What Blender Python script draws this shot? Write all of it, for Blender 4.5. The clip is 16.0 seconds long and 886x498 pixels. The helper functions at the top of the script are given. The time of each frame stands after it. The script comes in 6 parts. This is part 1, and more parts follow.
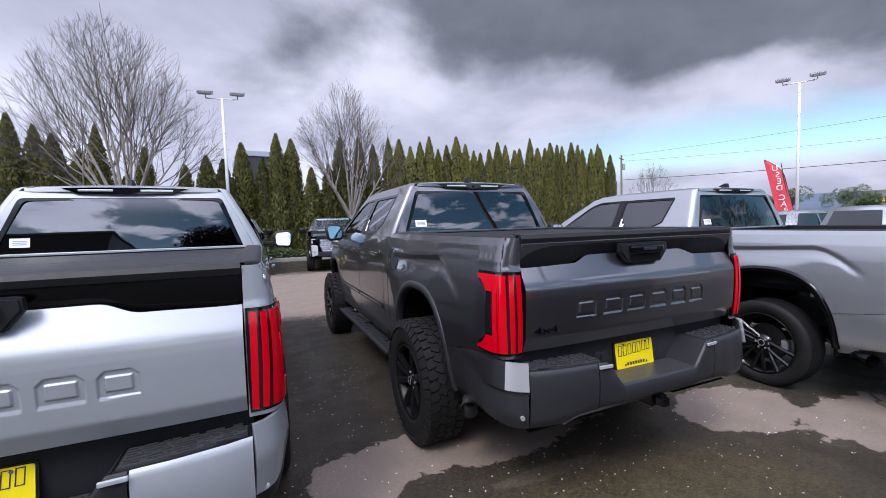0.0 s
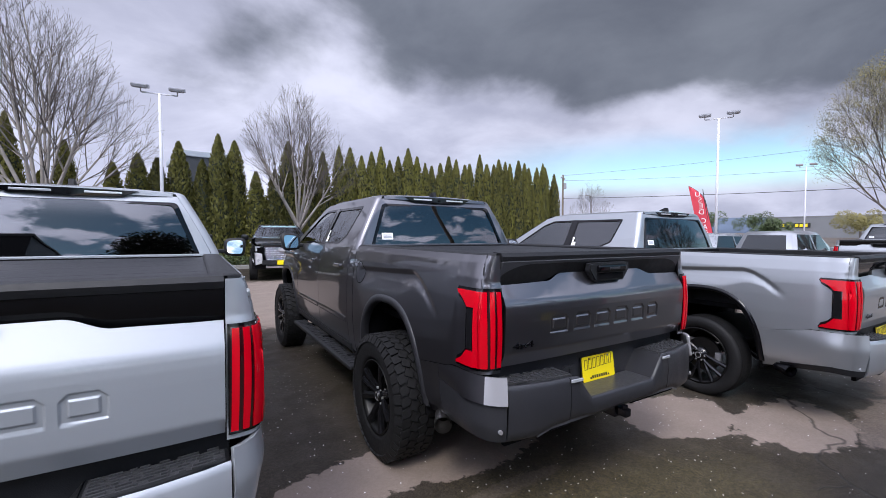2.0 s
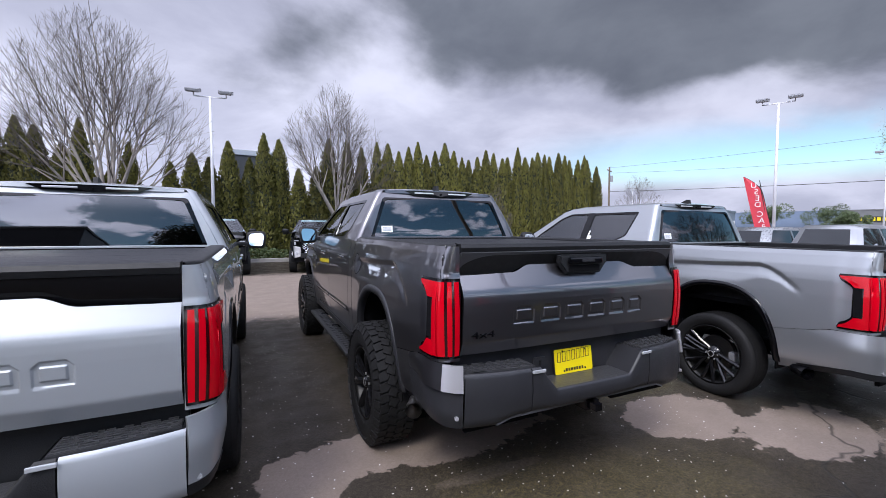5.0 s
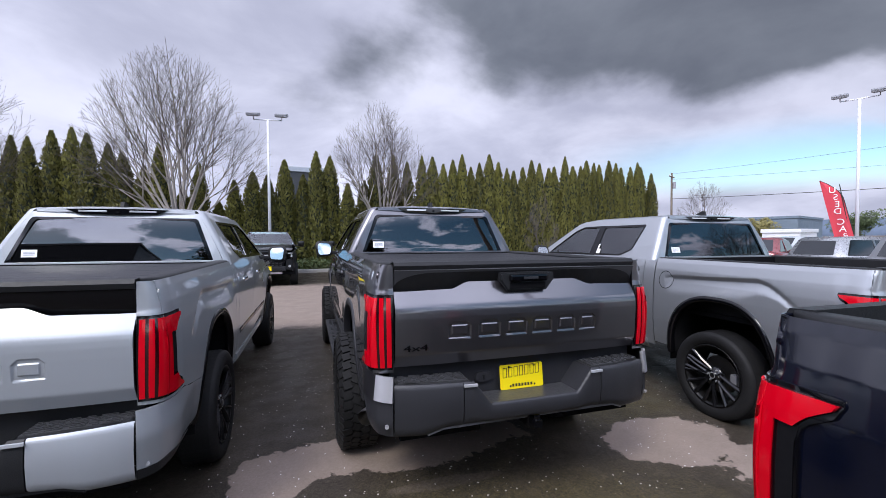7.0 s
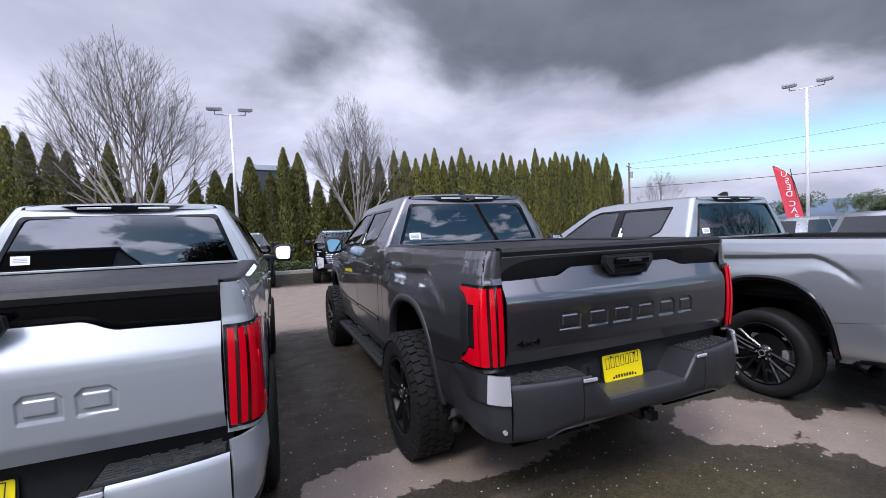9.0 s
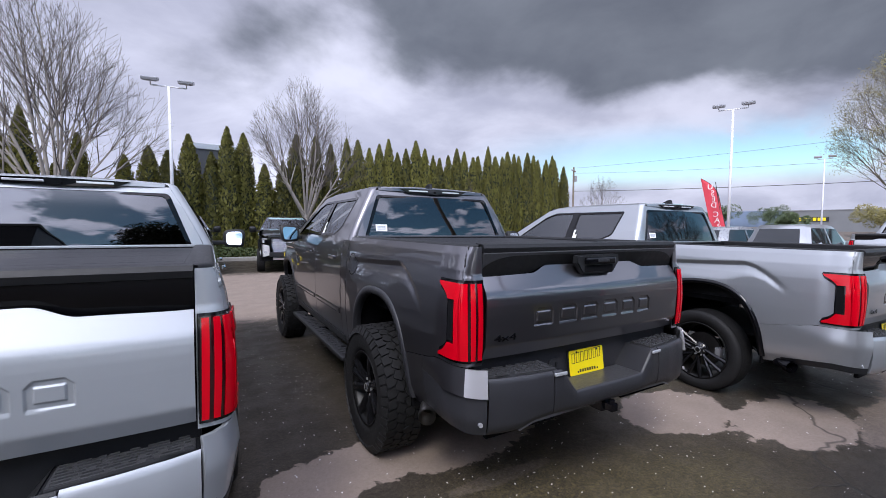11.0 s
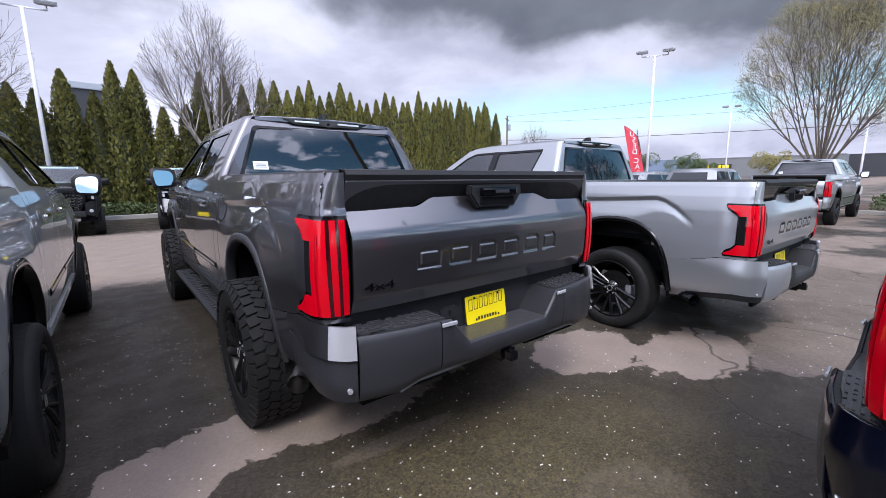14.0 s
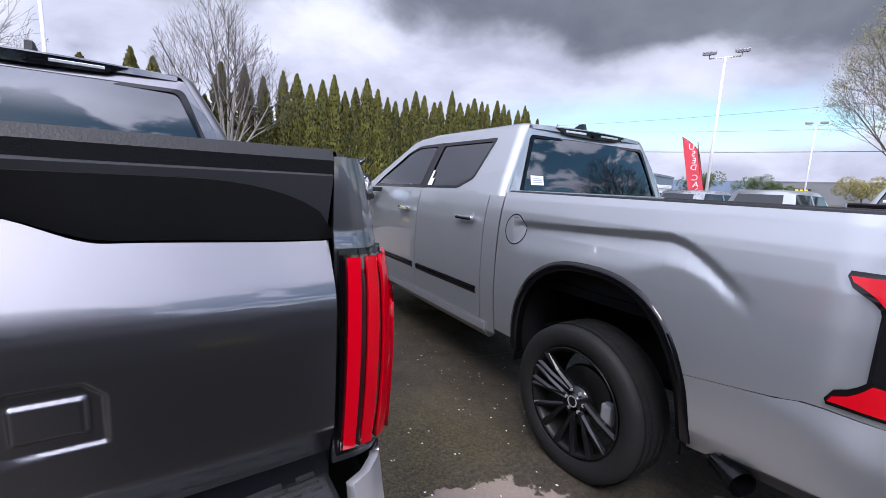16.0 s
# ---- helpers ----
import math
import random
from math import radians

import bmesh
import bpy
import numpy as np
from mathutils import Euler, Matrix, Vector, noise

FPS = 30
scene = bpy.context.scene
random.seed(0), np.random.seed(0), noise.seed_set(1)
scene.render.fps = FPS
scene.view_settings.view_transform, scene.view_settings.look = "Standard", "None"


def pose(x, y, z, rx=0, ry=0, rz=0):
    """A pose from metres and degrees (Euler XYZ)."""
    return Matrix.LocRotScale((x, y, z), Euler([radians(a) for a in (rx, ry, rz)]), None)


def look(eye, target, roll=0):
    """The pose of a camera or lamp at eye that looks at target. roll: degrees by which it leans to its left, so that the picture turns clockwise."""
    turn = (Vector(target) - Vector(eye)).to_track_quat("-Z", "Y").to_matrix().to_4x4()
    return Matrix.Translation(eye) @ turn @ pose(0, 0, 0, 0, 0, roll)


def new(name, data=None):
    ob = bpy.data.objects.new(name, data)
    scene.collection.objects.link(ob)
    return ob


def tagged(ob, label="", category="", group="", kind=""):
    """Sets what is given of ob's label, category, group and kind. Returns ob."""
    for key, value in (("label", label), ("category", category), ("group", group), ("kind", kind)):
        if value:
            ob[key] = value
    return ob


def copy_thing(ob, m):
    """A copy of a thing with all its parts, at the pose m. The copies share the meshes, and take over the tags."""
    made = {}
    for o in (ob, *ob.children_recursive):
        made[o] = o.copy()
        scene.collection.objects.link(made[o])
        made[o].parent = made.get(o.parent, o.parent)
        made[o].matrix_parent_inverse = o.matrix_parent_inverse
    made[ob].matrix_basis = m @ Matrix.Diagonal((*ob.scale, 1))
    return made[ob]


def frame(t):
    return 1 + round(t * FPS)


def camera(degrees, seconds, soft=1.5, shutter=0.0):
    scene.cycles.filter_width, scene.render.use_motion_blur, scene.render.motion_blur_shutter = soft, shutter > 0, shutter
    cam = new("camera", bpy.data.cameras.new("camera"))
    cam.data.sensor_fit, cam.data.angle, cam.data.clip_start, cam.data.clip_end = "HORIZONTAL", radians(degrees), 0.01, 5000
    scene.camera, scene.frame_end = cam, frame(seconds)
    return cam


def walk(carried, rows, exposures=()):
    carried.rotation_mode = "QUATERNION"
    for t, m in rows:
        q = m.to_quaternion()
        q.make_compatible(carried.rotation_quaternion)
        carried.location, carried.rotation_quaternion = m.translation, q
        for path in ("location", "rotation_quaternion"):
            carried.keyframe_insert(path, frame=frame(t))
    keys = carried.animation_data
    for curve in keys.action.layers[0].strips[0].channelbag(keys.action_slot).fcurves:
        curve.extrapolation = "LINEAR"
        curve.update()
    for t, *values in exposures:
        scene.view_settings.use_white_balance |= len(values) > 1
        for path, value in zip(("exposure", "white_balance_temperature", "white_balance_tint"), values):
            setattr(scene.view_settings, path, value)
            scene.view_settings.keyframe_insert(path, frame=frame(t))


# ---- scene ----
cam = camera(93.8, 16.0, soft=0.6)
PATH = [
    (0, (-0.046, -0.064, 1.586), (0.763, 1.76, 1.455), -1.9),
    (0.5, (-0.123, 0.021, 1.606), (0.746, 1.819, 1.505), -1.3),
    (1, (-0.198, 0.027, 1.616), (0.747, 1.787, 1.539), -0.6),
    (1.5, (-0.235, 0.019, 1.62), (0.771, 1.746, 1.55), -0.1),
    (2, (-0.225, 0.003, 1.615), (0.816, 1.708, 1.534), 0.0),
    (2.5, (-0.211, -0.012, 1.601), (0.844, 1.683, 1.496), -0.2),
    (3, (-0.209, -0.026, 1.59), (0.85, 1.666, 1.461), -0.5),
    (3.5, (-0.213, -0.032, 1.583), (0.829, 1.67, 1.442), -0.6),
    (4, (-0.181, -0.058, 1.569), (0.812, 1.672, 1.425), -0.6),
    (6.5, (0.675, -0.616, 1.65), (1.321, 1.276, 1.596), 0.3),
    (7, (0.715, -0.644, 1.647), (1.319, 1.262, 1.591), -0.4),
    (7.5, (0.646, -0.616, 1.633), (1.228, 1.296, 1.563), -1.2),
    (8, (0.41, -0.472, 1.626), (1.011, 1.434, 1.545), -2.1),
    (8.5, (0.237, -0.305, 1.606), (0.902, 1.58, 1.524), -2.6),
    (9, (0.077, -0.135, 1.601), (0.85, 1.708, 1.521), -2.6),
    (11.5, (-0.099, -0.042, 1.605), (0.94, 1.661, 1.468), 0.4),
    (12, (-0.122, -0.028, 1.559), (0.962, 1.644, 1.383), 0.2),
    (12.5, (-0.131, -0.012, 1.513), (0.992, 1.628, 1.294), -0.0),
    (13, (-0.168, 0.017, 1.514), (0.993, 1.624, 1.252), -0.0),
    (13.5, (-0.035, 0.041, 1.489), (1.159, 1.615, 1.183), -0.3),
    (14, (0.415, 0.122, 1.473), (1.64, 1.665, 1.129), -0.7),
    (14.5, (0.91, 0.359, 1.432), (2.156, 1.88, 1.067), -1.0),
    (15, (1.479, 0.534, 1.435), (2.71, 2.07, 1.081), -0.6),
    (15.5, (2.066, 0.745, 1.437), (3.239, 2.333, 1.111), -0.1),
    (16, (2.593, 0.924, 1.441), (3.640, 2.598, 1.127), 2.5),
]
walk(cam, [(t, look(eye, target, roll)) for t, eye, target, roll in PATH], [(0, 0.0), (13.3, 0.0), (14.3, 0.26), (15.2, 0.28), (16.0, 0.22)])

# ---- world, sun ----
world = bpy.data.worlds.new("world")
scene.world = world
world.use_nodes = True
SUN_EL, SUN_AZ = 50.0, 226.0


def build_world():
    nt = world.node_tree
    nt.nodes.clear()
    N = nt.nodes.new
    L = nt.links.new
    out = N("ShaderNodeOutputWorld")
    sky = N("ShaderNodeTexSky")
    sky.sky_type = "NISHITA"
    sky.sun_disc = False
    sky.sun_elevation = radians(SUN_EL)
    sky.sun_rotation = radians(SUN_AZ)
    bg_sky = N("ShaderNodeBackground")
    bg_sky.inputs["Strength"].default_value = 0.19
    rich = N("ShaderNodeHueSaturation")
    rich.inputs["Saturation"].default_value = 1.2
    rich.inputs["Hue"].default_value = 0.485
    L(sky.outputs[0], rich.inputs["Color"])
    L(rich.outputs[0], bg_sky.inputs["Color"])
    tc = N("ShaderNodeTexCoord")
    sep = N("ShaderNodeSeparateXYZ")
    L(tc.outputs["Generated"], sep.inputs[0])

    def math_node(op, a, b=None):
        n = N("ShaderNodeMath")
        n.operation = op
        for i, v in enumerate((a, b)):
            if v is None:
                continue
            if isinstance(v, (int, float)):
                n.inputs[i].default_value = v
            else:
                L(v, n.inputs[i])
        return n.outputs[0]

    h = math_node("ADD", math_node("MAXIMUM", sep.outputs["Z"], 0.0), 0.30)
    comb = N("ShaderNodeCombineXYZ")
    L(math_node("DIVIDE", sep.outputs["X"], h), comb.inputs[0])
    L(math_node("DIVIDE", sep.outputs["Y"], h), comb.inputs[1])

    def cloud(scale, detail, off, lo, hi, rough=0.55, dist=0.3):
        m = N("ShaderNodeMapping")
        m.inputs["Location"].default_value = off
        L(comb.outputs[0], m.inputs["Vector"])
        n = N("ShaderNodeTexNoise")
        n.inputs["Scale"].default_value = scale
        n.inputs["Detail"].default_value = detail
        n.inputs["Roughness"].default_value = rough
        n.inputs["Distortion"].default_value = dist
        L(m.outputs[0], n.inputs["Vector"])
        r = N("ShaderNodeMapRange")
        r.interpolation_type = "SMOOTHSTEP"
        r.inputs["From Min"].default_value = lo
        r.inputs["From Max"].default_value = hi
        L(n.outputs["Fac"], r.inputs["Value"])
        return r.outputs[0]

    def smooth(v, lo, hi, a=0.0, c=1.0):
        r = N("ShaderNodeMapRange")
        r.interpolation_type = "SMOOTHSTEP"
        r.inputs["From Min"].default_value = lo
        r.inputs["From Max"].default_value = hi
        r.inputs["To Min"].default_value = a
        r.inputs["To Max"].default_value = c
        L(v, r.inputs["Value"])
        return r.outputs[0]

    # heavy clouds overhead, a paler veil towards the skyline
    big = cloud(0.95, 9, CLOUD_DARK, 0.0, 1.0, 0.52, 0.25)
    # a thick mass stands over the middle and east of the view, thin ragged cloud elsewhere
    ahead = math_node("MULTIPLY", smooth(sep.outputs["Y"], -0.1, 0.35), smooth(math_node("ADD", sep.outputs["X"], math_node("MULTIPLY", sep.outputs["Z"], 0.3)), 0.10, 0.80))
    bias = math_node("MULTIPLY", math_node("MULTIPLY", smooth(sep.outputs["Z"], 0.12, 0.40), ahead), 0.40)
    back = math_node("MULTIPLY", smooth(math_node("MULTIPLY", sep.outputs["Y"], -1.0), 0.1, 0.5), -0.10)
    dark = math_node("MULTIPLY", smooth(math_node("ADD", big, math_node("ADD", bias, back)), 0.55, 0.78), smooth(sep.outputs["Z"], 0.05, 0.20))
    wisps = cloud(1.7, 8, (3.1, 1.2, 0.4), 0.3, 0.72)
    tone = N("ShaderNodeMixRGB")
    tone.inputs[1].default_value = (0.675, 0.70, 0.885, 1)
    tone.inputs[2].default_value = (0.215, 0.240, 0.305, 1)
    L(dark, tone.inputs[0])
    veil = N("ShaderNodeMixRGB")
    veil.blend_type = "MULTIPLY"
    veil.inputs[0].default_value = 0.75
    L(tone.outputs[0], veil.inputs[1])
    vr = N("ShaderNodeValToRGB")
    vr.color_ramp.elements[0].color = (0.62, 0.63, 0.68, 1)
    vr.color_ramp.elements[1].color = (1.25, 1.24, 1.22, 1)
    L(wisps, vr.inputs[0])
    L(vr.outputs[0], veil.inputs[2])
    # the deck is thinner and brighter round the hidden sun
    ce = math.cos(radians(SUN_EL))
    dot = math_node("ADD", math_node("ADD", math_node("MULTIPLY", sep.outputs["X"], ce * math.sin(radians(SUN_AZ))), math_node("MULTIPLY", sep.outputs["Y"], ce * math.cos(radians(SUN_AZ)))), math_node("MULTIPLY", sep.outputs["Z"], math.sin(radians(SUN_EL))))
    glow = math_node("ADD", math_node("ADD", smooth(dot, 0.0, 0.85, 1.0, 2.9), smooth(dot, 0.80, 1.0, 0.0, 2.6)), smooth(math_node("MULTIPLY", sep.outputs["Y"], -1.0), 0.0, 0.5, 0.0, 1.3))
    glow = math_node("MULTIPLY", glow, smooth(sep.outputs["Z"], 0.05, 0.45, 1.16, 1.0))
    # the deck thickens towards the east
    glow = math_node("MULTIPLY", glow, smooth(sep.outputs["X"], 0.25, 0.85, 1.0, 0.84))
    bg_cloud = N("ShaderNodeBackground")
    L(glow, bg_cloud.inputs["Strength"])
    L(veil.outputs[0], bg_cloud.inputs["Color"])
    # blue gaps low over the east
    gap = cloud(2.8, 10, CLOUD_GAP, 0.44, 0.51, 0.58)
    rift = cloud(0.9, 8, CLOUD_GAP, 0.36, 0.47)
    low = N("ShaderNodeMapRange")
    low.interpolation_type = "SMOOTHSTEP"
    low.inputs["From Min"].default_value = 0.13
    low.inputs["From Max"].default_value = 0.23
    low.inputs["To Min"].default_value = 1.0
    low.inputs["To Max"].default_value = 0.0
    L(sep.outputs["Z"], low.inputs["Value"])
    east = N("ShaderNodeMapRange")
    east.interpolation_type = "SMOOTHSTEP"
    east.inputs["From Min"].default_value = 0.50
    east.inputs["From Max"].default_value = 0.85
    L(sep.outputs["X"], east.inputs["Value"])
    south = N("ShaderNodeMapRange")
    south.interpolation_type = "SMOOTHSTEP"
    south.inputs["From Min"].default_value = -0.08
    south.inputs["From Max"].default_value = -0.35
    L(sep.outputs["Y"], south.inputs["Value"])
    band = math_node("MULTIPLY", low.outputs[0], smooth(sep.outputs["Z"], 0.07, 0.12))
    f = math_node("MAXIMUM", math_node("MULTIPLY", rift, math_node("MULTIPLY", band, east.outputs[0])), math_node("MULTIPLY", math_node("MULTIPLY", gap, south.outputs[0]), smooth(sep.outputs["Z"], 0.55, 0.72, 1.0, 0.0)))
    mix = N("ShaderNodeMixShader")
    L(f, mix.inputs[0])
    L(bg_cloud.outputs[0], mix.inputs[1])
    L(bg_sky.outputs[0], mix.inputs[2])
    L(mix.outputs[0], out.inputs["Surface"])


CLOUD_DARK = (0.0, 0.0, 0.0)
CLOUD_GAP = (0.3, 0.2, 0.0)
build_world()
sun = new("sun", bpy.data.lights.new("sun", "SUN"))
sun.data.energy = 2.1
sun.data.angle = radians(16)
sun.data.color = (1.0, 0.96, 0.9)
sun.matrix_world = look((0, 0, 0), (-math.sin(radians(SUN_AZ)) * math.cos(radians(SUN_EL)), -math.cos(radians(SUN_AZ)) * math.cos(radians(SUN_EL)), -math.sin(radians(SUN_EL))))


# ---- materials ----
def material(name):
    m = bpy.data.materials.new(name)
    m.use_nodes = True
    return m, m.node_tree, m.node_tree.nodes["Principled BSDF"]


def surface(name, colour, rough=0.5, metal=0.0, coat=0.0, vary=0.12, scale=6.0, bump=0.0, bump_scale=60.0, coat_rough=0.02, random_tint=0.0, even=0.22, coat_ior=1.5, spec=0.5):
    """A painted, plastic, metal or plant surface with two scales of variation."""
    m, nt, b = material(name)
    N, L = nt.nodes.new, nt.links.new
    tc = N("ShaderNodeTexCoord")
    n = N("ShaderNodeTexNoise")
    n.inputs["Scale"].default_value = scale
    n.inputs["Detail"].default_value = 6
    L(tc.outputs["Object"], n.inputs["Vector"])
    mix = N("ShaderNodeMixRGB")
    mix.inputs[1].default_value = (*[c * (1 - vary) for c in colour], 1)
    mix.inputs[2].default_value = (*[min(1, c * (1 + vary)) for c in colour], 1)
    L(n.outputs["Fac"], mix.inputs[0])
    col = mix.outputs[0]
    if random_tint:
        oi = N("ShaderNodeObjectInfo")
        hsv = N("ShaderNodeHueSaturation")
        mr = N("ShaderNodeMapRange")
        mr.inputs["To Min"].default_value = 1 - random_tint
        mr.inputs["To Max"].default_value = 1 + random_tint
        L(oi.outputs["Random"], mr.inputs["Value"])
        L(mr.outputs[0], hsv.inputs["Value"])
        L(col, hsv.inputs["Color"])
        col = hsv.outputs[0]
    L(col, b.inputs["Base Color"])
    b.inputs["Metallic"].default_value = metal
    b.inputs["Coat Weight"].default_value = coat
    b.inputs["Coat Roughness"].default_value = coat_rough
    b.inputs["Coat IOR"].default_value = coat_ior
    b.inputs["Specular IOR Level"].default_value = spec
    r = N("ShaderNodeMapRange")
    n2 = N("ShaderNodeTexNoise")
    n2.inputs["Scale"].default_value = scale * 5
    n2.inputs["Detail"].default_value = 4
    L(tc.outputs["Object"], n2.inputs["Vector"])
    r.inputs["To Min"].default_value = max(0.02, rough * (1 - even))
    r.inputs["To Max"].default_value = min(1, rough * (1 + even))
    L(n2.outputs["Fac"], r.inputs["Value"])
    L(r.outputs[0], b.inputs["Roughness"])
    if bump:
        bp = N("ShaderNodeBump")
        bp.inputs["Strength"].default_value = bump
        bp.inputs["Distance"].default_value = 0.004
        n3 = N("ShaderNodeTexNoise")
        n3.inputs["Scale"].default_value = bump_scale
        n3.inputs["Detail"].default_value = 3
        L(tc.outputs["Object"], n3.inputs["Vector"])
        L(n3.outputs["Fac"], bp.inputs["Height"])
        L(bp.outputs[0], b.inputs["Normal"])
    return m


def glass_material(name, tint, clear):
    """Car glass: dark tinted body that lets a share of light through, with a mirror gloss on top."""
    m, nt, b = material(name)
    N, L = nt.nodes.new, nt.links.new
    nt.nodes.remove(b)
    out = nt.nodes["Material Output"]
    tr = N("ShaderNodeBsdfTransparent")
    tr.inputs["Color"].default_value = (*[t * clear for t in tint], 1)
    gl = N("ShaderNodeBsdfGlossy")
    gl.inputs["Roughness"].default_value = 0.015
    gl.inputs["Color"].default_value = (0.95, 0.97, 1, 1)
    fr = N("ShaderNodeFresnel")
    fr.inputs["IOR"].default_value = 2.0
    mx = N("ShaderNodeMixShader")
    L(fr.outputs[0], mx.inputs[0])
    L(tr.outputs[0], mx.inputs[1])
    L(gl.outputs[0], mx.inputs[2])
    L(mx.outputs[0], out.inputs["Surface"])
    return m


M_SILVER = surface("silver_paint", (0.348, 0.370, 0.392), 0.48, 0.34, 1.0, 0.015, 3.0, even=0.02, coat_ior=1.5)
M_SILVER_B = surface("silver_blue_paint", (0.345, 0.362, 0.380), 0.37, 0.66, 1.0, 0.015, 3.0, even=0.02, coat_ior=1.6)
M_GREY = surface("dark_grey_paint", (0.120, 0.116, 0.127), 0.36, 0.92, 1.0, 0.02, 3.0, even=0.02, coat_ior=1.7)
M_CHARCOAL = surface("charcoal_paint", (0.035, 0.037, 0.040), 0.3, 0.5, 1.0, 0.03, 3.0, even=0.02)
M_NAVY = surface("navy_paint", (0.002, 0.003, 0.009), 0.15, 0.0, 0.35, 0.03, 3.0, even=0.02)
M_BLACK_PAINT = surface("black_paint", (0.012, 0.013, 0.015), 0.25, 0.2, 1.0, 0.05, 3.0)
M_WHITE_PAINT = surface("white_paint", (0.75, 0.75, 0.76), 0.3, 0.0, 1.0, 0.03, 3.0)
M_RED_PAINT = surface("red_paint", (0.16, 0.012, 0.016), 0.28, 0.3, 1.0, 0.05, 3.0)
M_BEIGE_PAINT = surface("grey_green_paint", (0.20, 0.21, 0.22), 0.28, 0.5, 1.0, 0.05, 3.0)
M_GREY_LIGHT = surface("light_grey_paint", (0.30, 0.31, 0.33), 0.3, 0.5, 1.0, 0.03, 3.0, even=0.02)
M_GLOSS = surface("gloss_black", (0.003, 0.003, 0.004), 0.06, 0.0, 0.0, 0.1, 4.0, spec=0.35)
M_PLASTIC = surface("black_plastic", (0.012, 0.0125, 0.014), 0.5, 0.0, 0.0, 0.2, 9.0, 0.25, 220, spec=0.32)
M_PLASTIC_GREY = surface("charcoal_plastic", (0.024, 0.0245, 0.028), 0.40, 0.0, 0.0, 0.15, 9.0, 0.2, 260, spec=0.35)
M_PAD = surface("step_pad_plastic", (0.040, 0.0405, 0.043), 0.36, 0.0, 0.0, 0.3, 14.0, 0.5, 90)
# lighter grey than the bumper: the lip's edge highlight is in the colour
M_LIP = surface("lip_highlight_grey", (0.16, 0.16, 0.17), 0.34, 0.2, 0.0, 0.1, 9.0)
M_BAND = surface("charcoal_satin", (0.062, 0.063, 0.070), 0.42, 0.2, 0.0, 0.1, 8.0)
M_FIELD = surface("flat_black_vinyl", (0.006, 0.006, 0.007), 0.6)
M_DARK = surface("underbody_black", (0.006, 0.006, 0.007), 0.8, 0.0, 0.0, 0.2, 8.0, spec=0.08)
M_RUBBER = surface("tyre_rubber", (0.010, 0.010, 0.0105), 0.66, 0.0, 0.0, 0.25, 12.0, 0.3, 70, spec=0.25)
M_COVER = surface("bed_cover_vinyl", (0.016, 0.0165, 0.019), 0.5, 0.0, 0.0, 0.2, 8.0, 0.35, 160, spec=0.3)
M_RIM = surface("gloss_black_alloy", (0.006, 0.006, 0.007), 0.14, 0.0, 0.0, 0.1, 9.0, spec=0.4)
M_BARREL = surface("black_rim_barrel", (0.004, 0.004, 0.004), 0.4, 0.0, 0.0, 0.1, 9.0, spec=0.3)
M_CHROME = surface("chrome", (0.82, 0.83, 0.85), 0.07, 1.0, 0.0, 0.03, 8.0)
M_SATIN = surface("satin_silver", (0.62, 0.62, 0.65), 0.32, 0.65, 0.5, 0.015, 8.0, even=0.02)
M_DISC = surface("brake_disc_steel", (0.13, 0.125, 0.12), 0.42, 1.0, 0.0, 0.15, 20.0)
M_STEEL = surface("exhaust_steel", (0.46, 0.44, 0.42), 0.3, 1.0, 0.0, 0.15, 20.0)
M_MIRROR = surface("mirror_glass", (0.72, 0.76, 0.76), 0.02, 1.0, 0.0, 0.0, 1.0)
M_YELLOW = surface("yellow_plate", (0.86, 0.68, 0.005), 0.4, 0.0, 0.3, 0.04, 8.0)
M_INK = surface("black_ink", (0.02, 0.02, 0.02), 0.5, 0.0, 0.0, 0.1, 8.0)
M_PAPER = surface("white_paper", (0.8, 0.8, 0.8), 0.6, 0.0, 0.0, 0.04, 8.0)
M_INKGREY = surface("grey_print", (0.35, 0.38, 0.42), 0.6, 0.0, 0.0, 0.04, 8.0)
M_CLEAR_LENS = surface("clear_lens", (0.5, 0.52, 0.55), 0.12, 0.3, 1.0, 0.1, 40.0)
M_LENS_GREY = surface("smoked_lens", (0.62, 0.63, 0.66), 0.15, 0.5, 1.0, 0.25, 40.0)
M_RED_DARK = surface("dark_red_lens", (0.03, 0.001, 0.003), 0.12, 0.0, 1.0, 0.2, 20.0)
M_SEAT = surface("seat_fabric", (0.03, 0.03, 0.032), 0.8, 0.0, 0.0, 0.2, 20.0)
M_GLASS_DARK = glass_material("privacy_glass", (0.75, 0.85, 0.9), 0.10)
M_GLASS = glass_material("window_glass", (0.82, 0.95, 0.9), 0.7)
M_RED = surface("red_lens", (0.56, 0.0006, 0.010), 0.10, 0.0, 0.3, 0.06, 20.0, spec=0.2)


